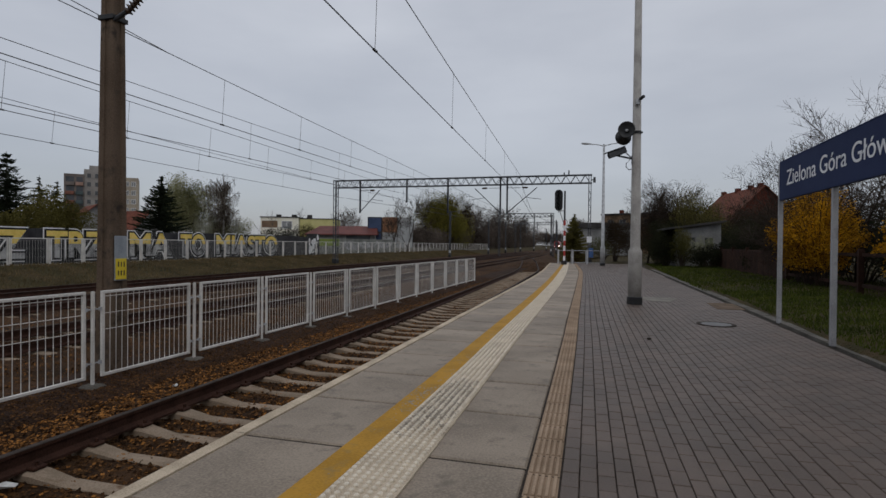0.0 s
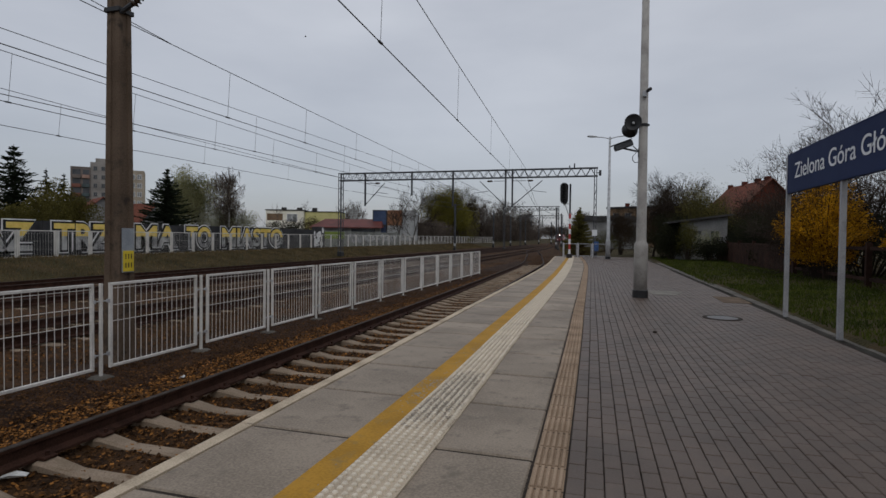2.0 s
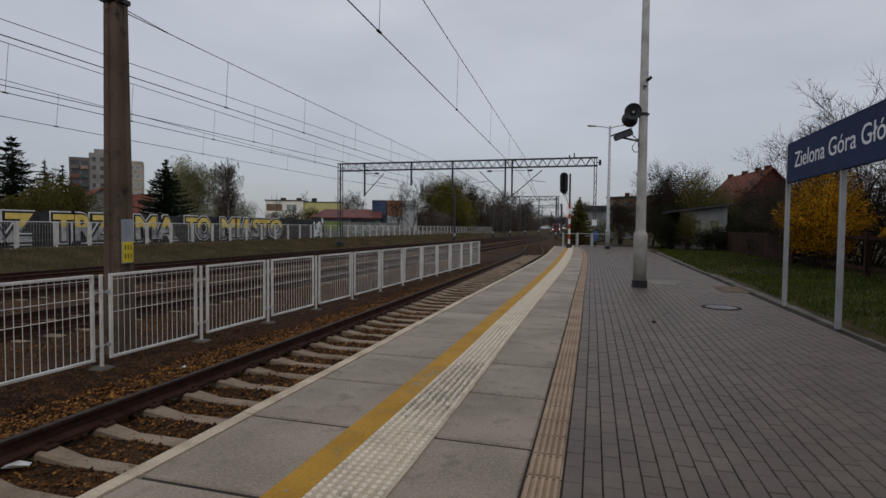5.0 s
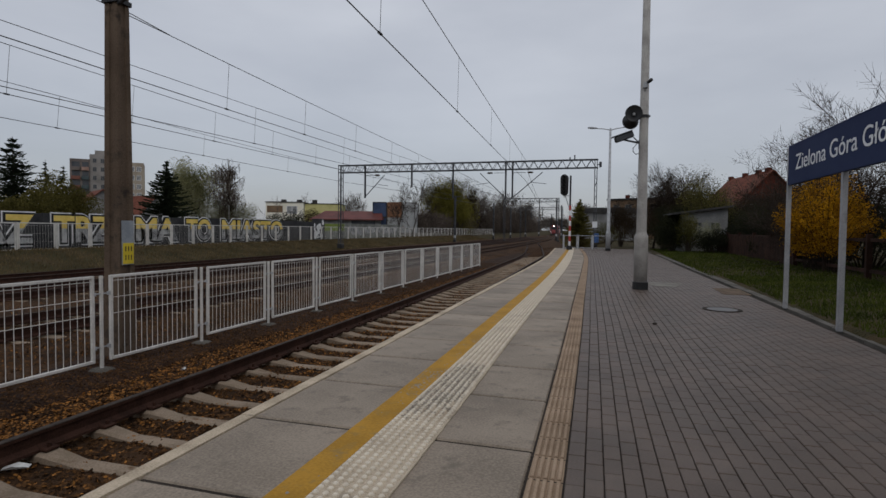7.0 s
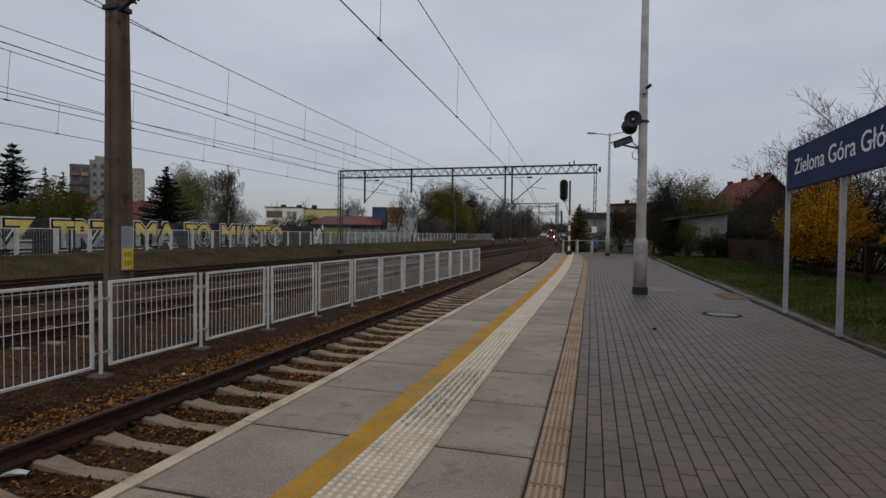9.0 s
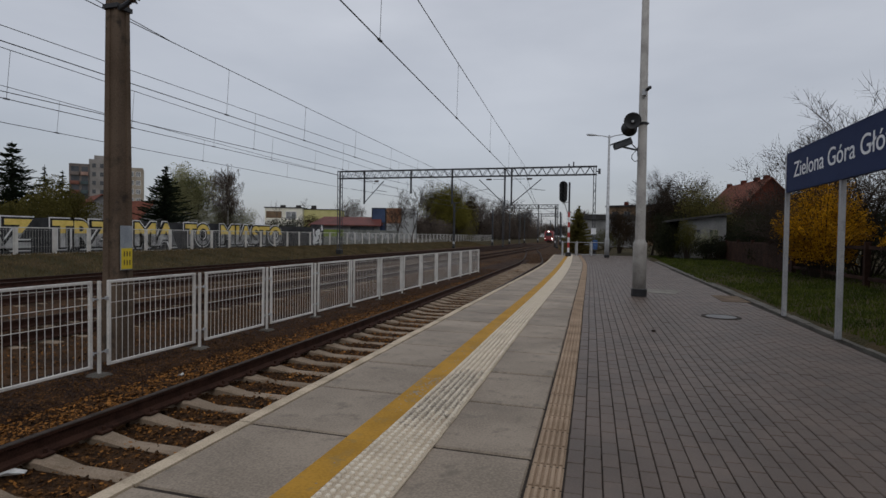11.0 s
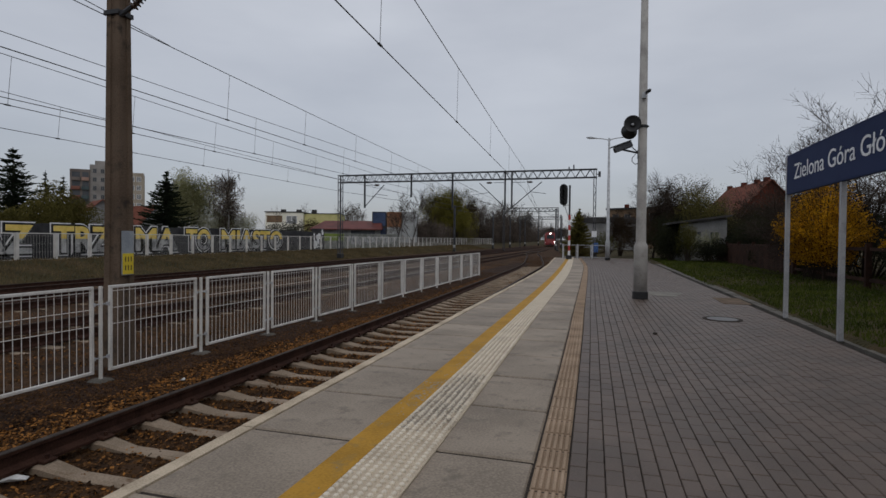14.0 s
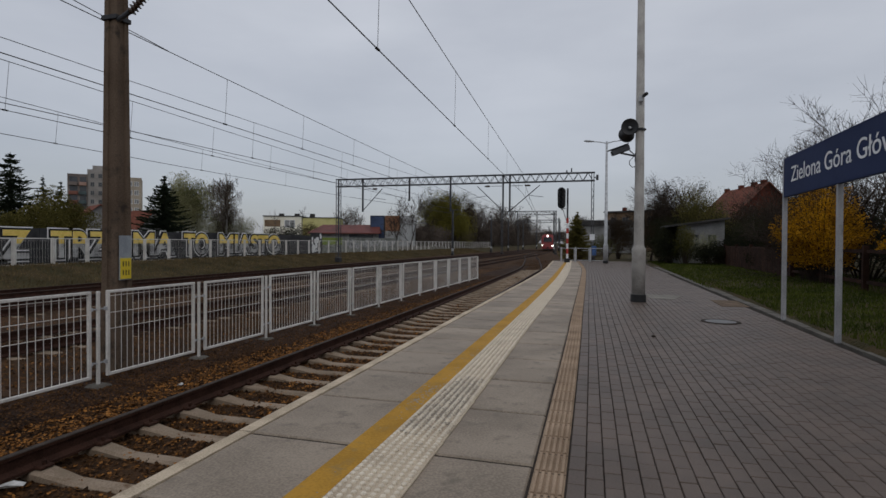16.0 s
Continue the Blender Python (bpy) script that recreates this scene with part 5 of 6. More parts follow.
def bush(name, label, at, sx, sy, sz, seed, leafm, count, size, stems=14, lumps=26, category="shrub", kind=""):
    """A shrub: stems from the ground and leaf clumps with an uneven outline."""
    rng = random.Random(seed)
    t = thing(name, at, label, category, kind=kind)
    g, c = Geo(), Geo()
    cl = []
    for i in range(lumps):
        a, e, q = rng.uniform(0, 2 * math.pi), rng.uniform(-0.5, 1), rng.uniform(0.45, 1.0)
        ca = math.sqrt(max(0, 1 - e * e))
        cl.append((Vector((math.cos(a) * ca * sx * q, math.sin(a) * ca * sy * q, sz * (0.48 + 0.5 * e * q))), rng.uniform(0.16, 0.34)))
    for p, s in cl[:stems]:
        m = p * 0.5 + Vector((rng.gauss(0, 0.1), rng.gauss(0, 0.1), 0.1))
        b = Vector((p.x * 0.15, p.y * 0.15, -0.1))
        g.tube(b, m, 0.03, 0.02, 4, False).tube(m, p * 1.05, 0.02, 0.008, 4, False)
    size *= 0.66
    for i in range(round(count * 2.1)):
        p, s = cl[rng.randrange(lumps)]
        o = Vector((rng.gauss(0, 1), rng.gauss(0, 1), rng.gauss(0, 1)))
        o *= min(1, 1.5 / max(o.length, 0.01))
        q = p + Vector((o.x * s * sx, o.y * s * sy, o.z * s * sz * 0.6))
        if q.z > 0.02:
            leaf_at(c, rng, q, size)
    part("branchwork", g, L_TWIG, t)
    part("foliage", c, leafm, t)
    return t


def forsythia(at, sx, sy, h, seed, n):
    """A forsythia: many arching stems set with flowers along their length."""
    rng = random.Random(seed)
    t = thing("forsythia", at, "forsythia bush in full yellow bloom", "shrub", "forsythias")
    g, c = Geo(), Geo()
    for i in range(n):
        a, q = rng.uniform(0, 2 * math.pi), math.sqrt(rng.random())
        tip = Vector((math.cos(a) * sx * q, math.sin(a) * sy * q, h * (1.0 - 0.55 * q * q) * rng.uniform(0.7, 1.06)))
        foot = Vector((tip.x * 0.2, tip.y * 0.45, 0))
        up = foot.lerp(tip, 0.55) + Vector((-0.10 * tip.x, -0.10 * tip.y, 0.22 * h * q))
        pts = [foot * (1 - k / 6) ** 2 + up * (2 * (k / 6) * (1 - k / 6)) + tip * (k / 6) ** 2 for k in range(7)]
        g.chain(pts, 0.008, 3)
        for k in range(125):
            e = rng.uniform(1.2, 5.99)
            p = pts[int(e)].lerp(pts[int(e) + 1], e - int(e))
            w = 0.05 + 0.03 * (6 - e)
            leaf_at(c, rng, p + Vector((rng.gauss(0, w), rng.gauss(0, w), rng.gauss(0, 0.07))), 0.040)
    part("branchwork", g, L_TWIG, t)
    part("blossom", c, L_FORS, t)
    return t


spruce("dark green spruce behind the graffiti wall", (-50.2, 36, 0), 9.0, 4.6, 1, 40)
spruce("slim dark spruce behind the gardens", (-73.5, 57, 0), 10.1, 2.9, 2, 26)
spruce("slim dark spruce behind the gardens", (-71.6, 58, 0), 9.4, 2.6, 3, 26)
spruce("dense dark spruce behind the graffiti wall", (-40.0, 42.8, 0), 7.4, 3.6, 4, 42)
bush("garden_shrub", "olive green rounded garden shrub", (-45.6, 35.8, 0), 3.3, 3.0, 5.0, 11, L_SPRING, 9500, 0.11)
bush("garden_shrub", "olive green garden shrub by the wall", (-47.5, 33, 0), 2.2, 2.0, 3.6, 12, L_SPRING, 3200, 0.11)
tree("blossom_tree", "spring tree with pale green leaves and blossom", (-42.4, 48.2, 0), 7.9, 21, BARK, L_YOUNG, 5200, 0.075, 0.42, 4, 0.12, 0.14)
# leaf mass added to fill out the crown of the blossom tree
bush("blossom_tree_crown", "rounded pale green leaf mass added to the blossom tree's crown", (-42.4, 48.2, 0.8), 2.1, 2.0, 6.9, 24, L_YOUNG, 9500, 0.11, 26, 44, "tree")
bush("blossom_shrub", "white flowering shrub behind the wall", (-39.6, 49.0, 0), 2.6, 1.8, 3.9, 22, L_BLOSSOM, 4500, 0.10, 16, 30)
birch("slender pale birch with hanging brown catkins", (-36.9, 47.6, 0), 8.2, 1.9, 29, BIRCH, L_BIRCH)
bush("blossom_shrub", "white flowering shrub behind the wall", (-37.4, 49.0, 0), 2.4, 1.6, 3.9, 25, L_BLOSSOM, 4200, 0.09, 18, 30)
tree("bare_tree", "bare spreading garden tree", (-34.5, 52.5, 0), 4.8, 26, PINKTWIG, L_BROWN, 0, 0.1, 0.3, 3)
bush("garden_shrub", "dark green shrub behind the wall", (-34.0, 53.5, 0), 2.4, 1.4, 2.9, 27, L_DARK, 1800, 0.11)
bush("garden_shrub", "brown leafed shrub before the villa", (-48.5, 84.0, 0), 2.6, 2.0, 4.2, 28, L_BROWN, 1500, 0.14)
tree("bare_tree", "bare tall tree beside the containers", (-29.6, 76.0, 0), 9.2, 31, BARK, L_BROWN, 0, 0.1, 0.3, 4, 0.15, 0.10)
tree("bare_tree", "bare tall tree beside the containers", (-28.4, 79.0, 0), 9.0, 32, BARK, L_BROWN, 0, 0.05, 0.2, 4, 0.15, 0.10)
tree("leafy_tree", "broad tree with fresh olive green leaves", (-30.9, 111, 0.1), 13.4, 33, BARK, L_SPRING, 9000, 0.09, 0.6, 4, 0.25, 0.12)
bush("tree_skirt", "dense olive green tree growth at the railing", (-31.6, 110, 0), 4.6, 3.6, 10.6, 34, L_FRESH, 22000, 0.16, 20, 60)
tree("half_bare_tree", "half bare tree with brown buds", (-27.6, 125.0, 0), 11.4, 35, BARK, L_BROWN, 5000, 0.14, 0.5, 4)
for i, (x, y, h) in enumerate(((-62, 104, 9.5), (-57.0, 112, 10), (-49.5, 104, 9), (-29.5, 122, 11), (-30.0, 132, 12), (-29.5, 146, 12), (-28.5, 156, 13), (-33, 150, 13), (-30, 172, 13), (-33, 180, 14), (-31, 196, 14), (-34, 215, 14), (-32, 232, 14), (-36, 250, 15), (-9.5, 215, 13), (-10.5, 240, 14), (-13, 265, 14))):
    tree("bare_tree", "bare grey-brown tree in the distant wood", (x, y, -0.2), h * 0.98, 40 + i, WOODBARK, L_WOOD, 3000 if i > 2 else 900, 0.10, 0.5, 4, 0.2, 0.11)
for i, (x, y, sx, sz) in enumerate(((-31, 116, 3, 4.5), (-31, 127, 3, 6), (-30.5, 140, 3.5, 6.5), (-30.5, 152, 4, 7), (-30.5, 165, 4, 8), (-31, 180, 4, 8), (-32, 196, 4, 8.5), (-33, 214, 5, 9), (-34, 235, 5, 9), (-35, 262, 5, 10), (-36, 300, 6, 11), (-24, 385, 14, 12), (-45, 360, 14, 12), (-8.0, 205, 3, 8), (-7.6, 180, 2.5, 6.5), (-6.8, 150, 2.2, 5), (-5.6, 125, 2.0, 4.2), (-9.5, 235, 3.5, 9), (-12, 275, 4, 10), (-14, 310, 4, 10), (-40, 140, 9, 8), (3, 150, 8, 8))):
    bush("thicket", "brown leafless thicket along the railway", (x, y, -0.4), sx, 4.5, sz, 70 + i, L_WOOD, 3800, 0.19, 26, 34)
# right-hand gardens
for i in range(16):
    y = 104 + 13 * i
    bush("thicket", "low brown undergrowth along the railway", (-32.5 - 0.02 * i * i, y, -0.2), 3.2, 7.0, 3.6 + 0.12 * i, 300 + i, L_WOOD, 2600, 0.2, 14, 30)
for i, (x, y) in enumerate(((-33, 97), (-36, 104), (-41, 112), (-47, 118), (-55, 122), (-64, 120), (-26, 340), (-16, 345), (-34, 335))):
    bush("thicket", "brown undergrowth behind the yard", (x, y, -0.2), 5.0, 4.0, 4.6 if y < 200 else 9.0, 330 + i, L_WOOD, 3200, 0.2 if y < 200 else 0.35, 14, 34)
tree("bare_tree", "dark bare garden tree by the platform", (4.3, 43.5, 0), 6.6, 101, BARK, L_BROWN, 2600, 0.03, 0.15, 5, 0.12, 0.14)
tree("bare_tree", "dark bare garden tree by the platform", (3.4, 46.5, 0), 6.3, 102, BARK, L_BROWN, 2600, 0.03, 0.15, 5, 0.12, 0.14)
tree("leafing_tree", "small garden tree with fresh green leaves", (6.1, 43.5, 0), 5.9, 103, BARK, L_SPRING, 9500, 0.05, 0.45, 4, None, 0.14)
tree("bare_tree", "bare garden tree behind the shed", (8.6, 46.0, 0), 6.4, 104, PINKTWIG, L_BROWN, 0, 0.1, 0.3, 3)
tree("bare_tree", "bare garden tree behind the shed", (10.5, 50.0, 0), 6.2, 105, PINKTWIG, L_BROWN, 300, 0.05, 0.15, 3)
for i, (x, y, h) in enumerate(((6.6, 26.5, 4.9), (7.0, 25.0, 5.5), (7.3, 22.5, 5.9), (8.0, 21.0, 6.3), (8.6, 19.5, 7.0), (8.4, 17.5, 7.2))):
    tree("bare_tree", "bare twiggy garden tree behind the forsythia", (x, y, 0), h, 106 + i, BARK, L_BROWN, 2600, 0.018, 0.10, 5, 0.11, 0.15)
for i, (x, y, sx, sz) in enumerate(((8.6, 49.0, 1.6, 4.3), (10.6, 50.0, 1.9, 4.2), (12.9, 50.5, 2.0, 3.9))):
    bush("garden_growth", "brown budding garden shrubs before the brick house", (x, y, 0), sx, 1.6, sz, 240 + i, L_WOOD, 3600, 0.06, 40, 40)
for i, (x, y, sx, sy, sz, m, n) in enumerate(((4.2, 40.6, 1.4, 2.0, 3.2, L_DARK, 4200), (4.0, 43.5, 1.6, 2.0, 3.4, L_BROWN, 3000), (6.9, 41.6, 2.0, 1.6, 3.0, L_DARK, 3600), (9.0, 38.5, 1.9, 2.0, 3.3, L_DARK, 4200), (8.2, 33.5, 1.5, 2.0, 2.6, L_DARK, 3600), (9.2, 30.0, 1.6, 2.2, 2.8, L_BROWN, 3600), (11.5, 36.0, 2.4, 2.4, 4.2, L_BROWN, 3200), (10.2, 43.0, 2.4, 2.4, 3.8, L_DARK, 3200), (13.5, 44.0, 2.6, 2.4, 4.4, L_BROWN, 2600), (8.4, 22.0, 1.6, 2.2, 2.6, L_DARK, 4200), (8.8, 17.5, 1.5, 2.4, 2.9, L_DARK, 4600), (8.9, 13.0, 1.5, 2.4, 3.2, L_DARK, 4600), (4.6, 36.4, 0.7, 0.8, 2.3, L_OLIVE, 1200), (2.6, 47.5, 1.6, 1.6, 3.0, L_BROWN, 1800))):
    bush("hedge_shrub", "dense dark garden shrub behind the fence", (x, y, 0), sx, sy, sz, 120 + i, m, n, 0.075, 20, 30)
for i, (x, y, sx, sy, sz, m, n) in enumerate(((6.3, 45.0, 1.9, 1.5, 4.9, L_DARK, 4200), (4.4, 44.6, 1.2, 1.2, 4.4, L_BROWN, 3400), (3.9, 38.0, 0.9, 1.4, 2.6, L_DARK, 3600), (5.2, 46.5, 1.8, 1.6, 5.6, L_BROWN, 3600), (7.4, 47.5, 2.0, 1.6, 5.2, L_OLIVE, 3000), (9.6, 45.0, 2.2, 1.8, 4.2, L_BROWN, 3600), (12.4, 52.0, 2.6, 2.0, 5.0, L_BROWN, 3000), (9.8, 34.5, 1.7, 1.6, 3.4, L_DARK, 3600), (7.6, 29.0, 1.1, 1.8, 2.2, L_DARK, 3600), (7.5, 25.2, 1.0, 1.6, 2.3, L_DARK, 3600), (9.6, 27.0, 1.5, 2.0, 3.6, L_BROWN, 3200), (10.5, 22.0, 1.6, 2.4, 3.8, L_DARK, 3800), (10.4, 17.0, 1.6, 2.4, 4.0, L_DARK, 3800), (14.5, 60.0, 3.0, 2.0, 4.6, L_BROWN, 2400), (1.0, 50.0, 1.1, 1.4, 3.4, L_BROWN, 3000), (0.0, 56, 1.8, 1.6, 2.0, L_OLIVE, 1400), (5.5, 60, 2.4, 2.0, 4.6, L_BROWN, 2400))):
    bush("garden_growth", "dense brown and dark green garden growth", (x, y, 0), sx, sy, sz, 170 + i, m, round(n * 1.2), 0.085, 20, 30)
bush("garden_shrub", "tall garden shrub with fresh yellow-green leaves", (5.8, 41.5, 0), 1.25, 1.2, 5.2, 193, L_SPRING, 3600, 0.07, 24, 30)
bush("garden_shrub", "pale blossoming shrub before the shed", (5.6, 35.4, 0), 0.8, 0.7, 1.9, 190, L_BLOSSOM, 1400, 0.05, 16, 24)
bush("garden_shrub", "low dark hedge before the shed", (6.0, 34.6, 0), 1.2, 0.7, 1.35, 192, L_DARK, 2600, 0.07, 16, 24)
bush("garden_shrub", "dark garden shrub before the shed", (7.1, 35.0, 0), 0.8, 0.9, 1.6, 191, L_DARK, 2200, 0.07, 16, 24)
forsythia((6.55, 20.6, 0.1), 1.2, 3.0, 3.5, 150, 230)
forsythia((7.2, 15.4, 0.1), 0.9, 1.3, 2.9, 151, 110)
spruce("small pointed conifer beyond the platform end", (-3.05, 62, -0.4), 4.9, 1.9, 5, 40, L_SPRING)

# ---- train ----
TR_RED = mat("railcar_red", (0.20, 0.025, 0.025), (0.27, 0.04, 0.038), 0.6, 0.4, bump=0.05, coords="Object")
TR_GLASS = mat("railcar_dark_glass", (0.012, 0.013, 0.015), (0.02, 0.021, 0.024), 0.6, 0.1, bump=0, coords="Object")
train = thing("railcar", (-23.9, 320, RAIL_Z), "red railcar with lit headlamps on the main line", "train")
tg = Geo()
outline = ((-1.42, 0.45), (-1.45, 1.2), (-1.45, 2.5), (-1.30, 3.35), (-0.75, 3.75), (0.75, 3.75), (1.30, 3.35), (1.45, 2.5), (1.45, 1.2), (1.42, 0.45))
for y, k, dz in ((0.0, 0.80, 0), (0.18, 0.93, 0), (0.6, 1.0, 0), (24.0, 1.0, 0)):
    for x, z in outline:
        tg.v.append((x * k, y + (0.45 * max(0, z - 1.9) / 1.85 if y < 0.5 else 0), 0.45 + (z - 0.45) * (0.96 if k < 0.9 else 1)))
for i in range(3):
    for j in range(10):
        a = i * 10 + j
        tg.f.append((a, a + 10, i * 10 + 10 + (j + 1) % 10, i * 10 + (j + 1) % 10))
tg.f += [tuple(range(10)), tuple(range(39, 29, -1))]
part("body", tg, TR_RED, train)
ws = Geo()
ws.face([(-0.98, 0.06, 2.02), (0.98, 0.06, 2.02), (0.86, 0.34, 3.05), (-0.86, 0.34, 3.05)])
ws.face([(-0.98, 0.10, 2.02), (-0.86, 0.38, 3.05), (0.86, 0.38, 3.05), (0.98, 0.10, 2.02)])
part("windscreen", ws, TR_GLASS, train, "dark windscreen", at=(0, -0.06, 0))
for x, z, y in ((-1.1, 1.15, 0.02), (1.1, 1.15, 0.02), (0, 3.38, 0.34)):
    part("headlamp", Geo().tube((x, y, z), (x, y + 0.12, z), 0.15, n=12), HEADLAMP, train, "lit white headlamp")
part("skirt", Geo().box((0, 0.3, 0.42), (2.2, 0.5, 0.45), ch=0.05), BLACK, train)
part("coupler", Geo().box((0, -0.1, 0.75), (0.4, 0.5, 0.3), ch=0.04), BLACK, train)
for y in (3, 5.5, 18, 20.5):
    part("wheelset", Geo().tube((-0.8, y, 0.43), (-0.7, y, 0.43), 0.43, n=16).tube((0.7, y, 0.43), (0.8, y, 0.43), 0.43, n=16).tube((-0.7, y, 0.43), (0.7, y, 0.43), 0.08, n=8), BLACK, train)
for s in (-1, 1):
    part("side_windows", Geo().box((s * 1.44, 12, 2.3), (0.06, 20, 0.8)), TR_GLASS, train, "dark window band")
TRAIN_ROWS = []
for i in range(17):
    y = 128 + 10.4 * (16 - i)
    TRAIN_ROWS.append((float(i), TRACK_2(y), y, -math.degrees(math.atan((TRACK_2(y + 20) - TRACK_2(y)) / 20))))

# ---- a small bird crossing the sky ----
bird = thing("bird", (-26.99, 34.00, 16.05), "small dark bird in flight under the clouds", "bird", rz=-73.6)
FEATHER = mat("dark_feather", (0.02, 0.019, 0.02), (0.05, 0.047, 0.047), 20, 0.8, bump=0, coords="Object")
part("body", Geo().tube((0, -0.09, 0), (0, 0.02, 0), 0.008, 0.03, 8).tube((0, 0.02, 0), (0, 0.09, 0.01), 0.03, 0.008, 8), FEATHER, bird)
for sgn in (-1, 1):
    wing = Geo()
    top = [(sgn * 0.02, 0.03, 0.012), (sgn * 0.10, 0.045, 0.035), (sgn * 0.19, -0.01, 0.03), (sgn * 0.10, -0.015, 0.032), (sgn * 0.02, -0.03, 0.01)]
    wing.face(top)
    wing.face([(x, y, z - 0.006) for x, y, z in reversed(top)])
    part("wing", wing, FEATHER, bird)
BIRD_AT, BIRD_SPEED = Vector((-26.99, 34.00, 16.05)), Vector((11.603, 3.422, -1.066))

# ---- pieces of the platform ----
for k in range(-10, int(END) - 1):
    y0, y1 = k + 0.28, k + 1.28
    a0, a1 = edge_x(y0) + 0.078, edge_x(y1) + 0.078
    b0, b1 = strip_x(y0) - 0.003, strip_x(y1) - 0.003
    gp, ch = 0.013, 0.012
    yc = (y0 + y1) / 2
    g = Geo()
    base = [(a0, y0 + gp), (b0, y0 + gp), (b1, y1 - gp), (a1, y1 - gp)]
    xm = (a0 + b0) / 2
    dz = 0.0015 * math.sin(k * 2.7)
    for z, d in ((-0.12, 0), (-ch, 0), (0, ch)):
        for i, (x, y) in enumerate(base):
            g.v.append((x - xm + (d if i in (0, 3) else -d), y - yc + (d if i < 2 else -d), z + dz))
    for q in (0, 4):
        for j in range(4):
            g.f.append((q + j, q + (j + 1) % 4, q + 4 + (j + 1) % 4, q + 4 + j))
    g.f.append((8, 9, 10, 11))
    part("slab", g, SLAB, platform, at=(xm, yc, -0.002))
# dark sand in the slab joints
g = Geo()
for y in ys:
    g.v += [(edge_x(y) + 0.09, y, -0.0115), (strip_x(y) - 0.005, y, -0.0115)]
for i in range(len(ys) - 1):
    g.f.append((2 * i, 2 * i + 1, 2 * i + 3, 2 * i + 2))
part("slab_joint_bed", g, JOINT, platform, "dark dirt in the slab joints")
# tactile tiles; studs paler than the tile, for wear and light put into colour
STUD = mat("worn_lit_stud", (0.58, 0.51, 0.41), (0.74, 0.665, 0.545), 5, 0.8, bump=0.1)
tt = Geo().box((0, 0, 0), (0.39, 0.492, 0.014), ch=0.003)
base_faces = len(tt.f)
for ix in range(7):
    for iy in range(9):
        x, y = -0.165 + 0.055 * ix, -0.220 + 0.055 * iy
        k = len(tt.v)
        for r, z in ((0.0190, 0.006), (0.0172, 0.017), (0.011, 0.0225)):
            for i in range(7):
                tt.v.append((x + r * math.cos(i * 0.8976), y + r * math.sin(i * 0.8976), z))
        for e in (0, 7):
            for i in range(7):
                tt.f.append((k + e + i, k + e + (i + 1) % 7, k + e + 7 + (i + 1) % 7, k + e + 7 + i))
        tt.f.append(tuple(range(k + 14, k + 21)))
tactile_m = tt.mesh("tactile_tile", TACTILE)
tactile_m.materials.append(STUD)
for p in tactile_m.polygons[base_faces:]:
    p.material_index = 1
for k in range(-20, int((END - 0.3) / 0.496)):
    y = 0.496 * k + 0.25
    a = math.atan((line_x(y + 0.2) - line_x(y - 0.2)) / 0.4)
    w = tact_x(y) - line_x(y) - 0.2
    part("tactile_tile", tactile_m, None, platform, at=Matrix.Translation((line_x(y) + 0.2 + w / 2, y, 0.002)) @ Matrix.Rotation(-a, 4, "Z") @ Matrix.Diagonal((w / 0.39, 1, 1, 1)))
# flaked patches where the paint and the pale tile face have worn away
WORN = mat("bare_worn_concrete", (0.24, 0.21, 0.17), (0.36, 0.315, 0.255), 8, 0.9, bump=0.4, fine=80)
rngw = random.Random(77)


def flakes(name, label, spots, z, s0, keep):
    g = Geo()
    for cx, cy, sx, sy, n in spots:
        for i in range(n):
            x, y = rngw.gauss(cx, sx), rngw.gauss(cy, sy)
            if not keep(x, y):
                continue
            a0, s, k = rngw.uniform(0, 6.28), s0 * rngw.uniform(0.3, 1.2), rngw.uniform(0.5, 1)
            g.face([(x + s * k * rngw.uniform(0.6, 1.1) * math.cos(a0 + q * 0.9), y + s * rngw.uniform(0.6, 1.1) * math.sin(a0 + q * 0.9), z + 0.00001 * i) for q in range(7)])
    return part(name, g, WORN, platform, label, kind="stuff")


spots = [(line_x(y) + 0.38 + dx, y, 0.11, 0.17, 260) for y, dx in ((4.15, 0.06), (4.5, 0.0), (4.85, 0.05), (3.9, -0.1))] + [(line_x(y) + 0.42, y, 0.13, 0.2, 9) for y in steps(5.6, 24, 0.9)]
flakes("worn_patch", "grey flaked patches in the tactile strip", spots, 0.0102, 0.024, lambda x, y: line_x(y) + 0.225 < x < tact_x(y) - 0.025)
flakes("worn_stud_patch", "worn grey stud tops in the tactile strip", [(line_x(y) + 0.42, y, 0.12, 0.2, 120) for y in (3.95, 4.3, 4.65, 4.95)], 0.0232, 0.013, lambda x, y: line_x(y) + 0.225 < x < tact_x(y) - 0.025)
spots = [(line_x(y) + 0.17, y, 0.05, 0.22, 16) for y in (4.1, 4.6, 5.3, 6.4, 8.0)] + [(line_x(y) + 0.1, y, 0.09, 0.4, 6) for y in steps(1.5, 26, 0.8)] + [(line_x(y) + 0.12, y, 0.06, 0.10, 45) for y in (4.35, 4.6, 4.75)]
flakes("worn_paint", "flaked bare spots in the yellow line", spots, 0.0042, 0.014, lambda x, y: line_x(y) + 0.008 < x < line_x(y) + 0.19)
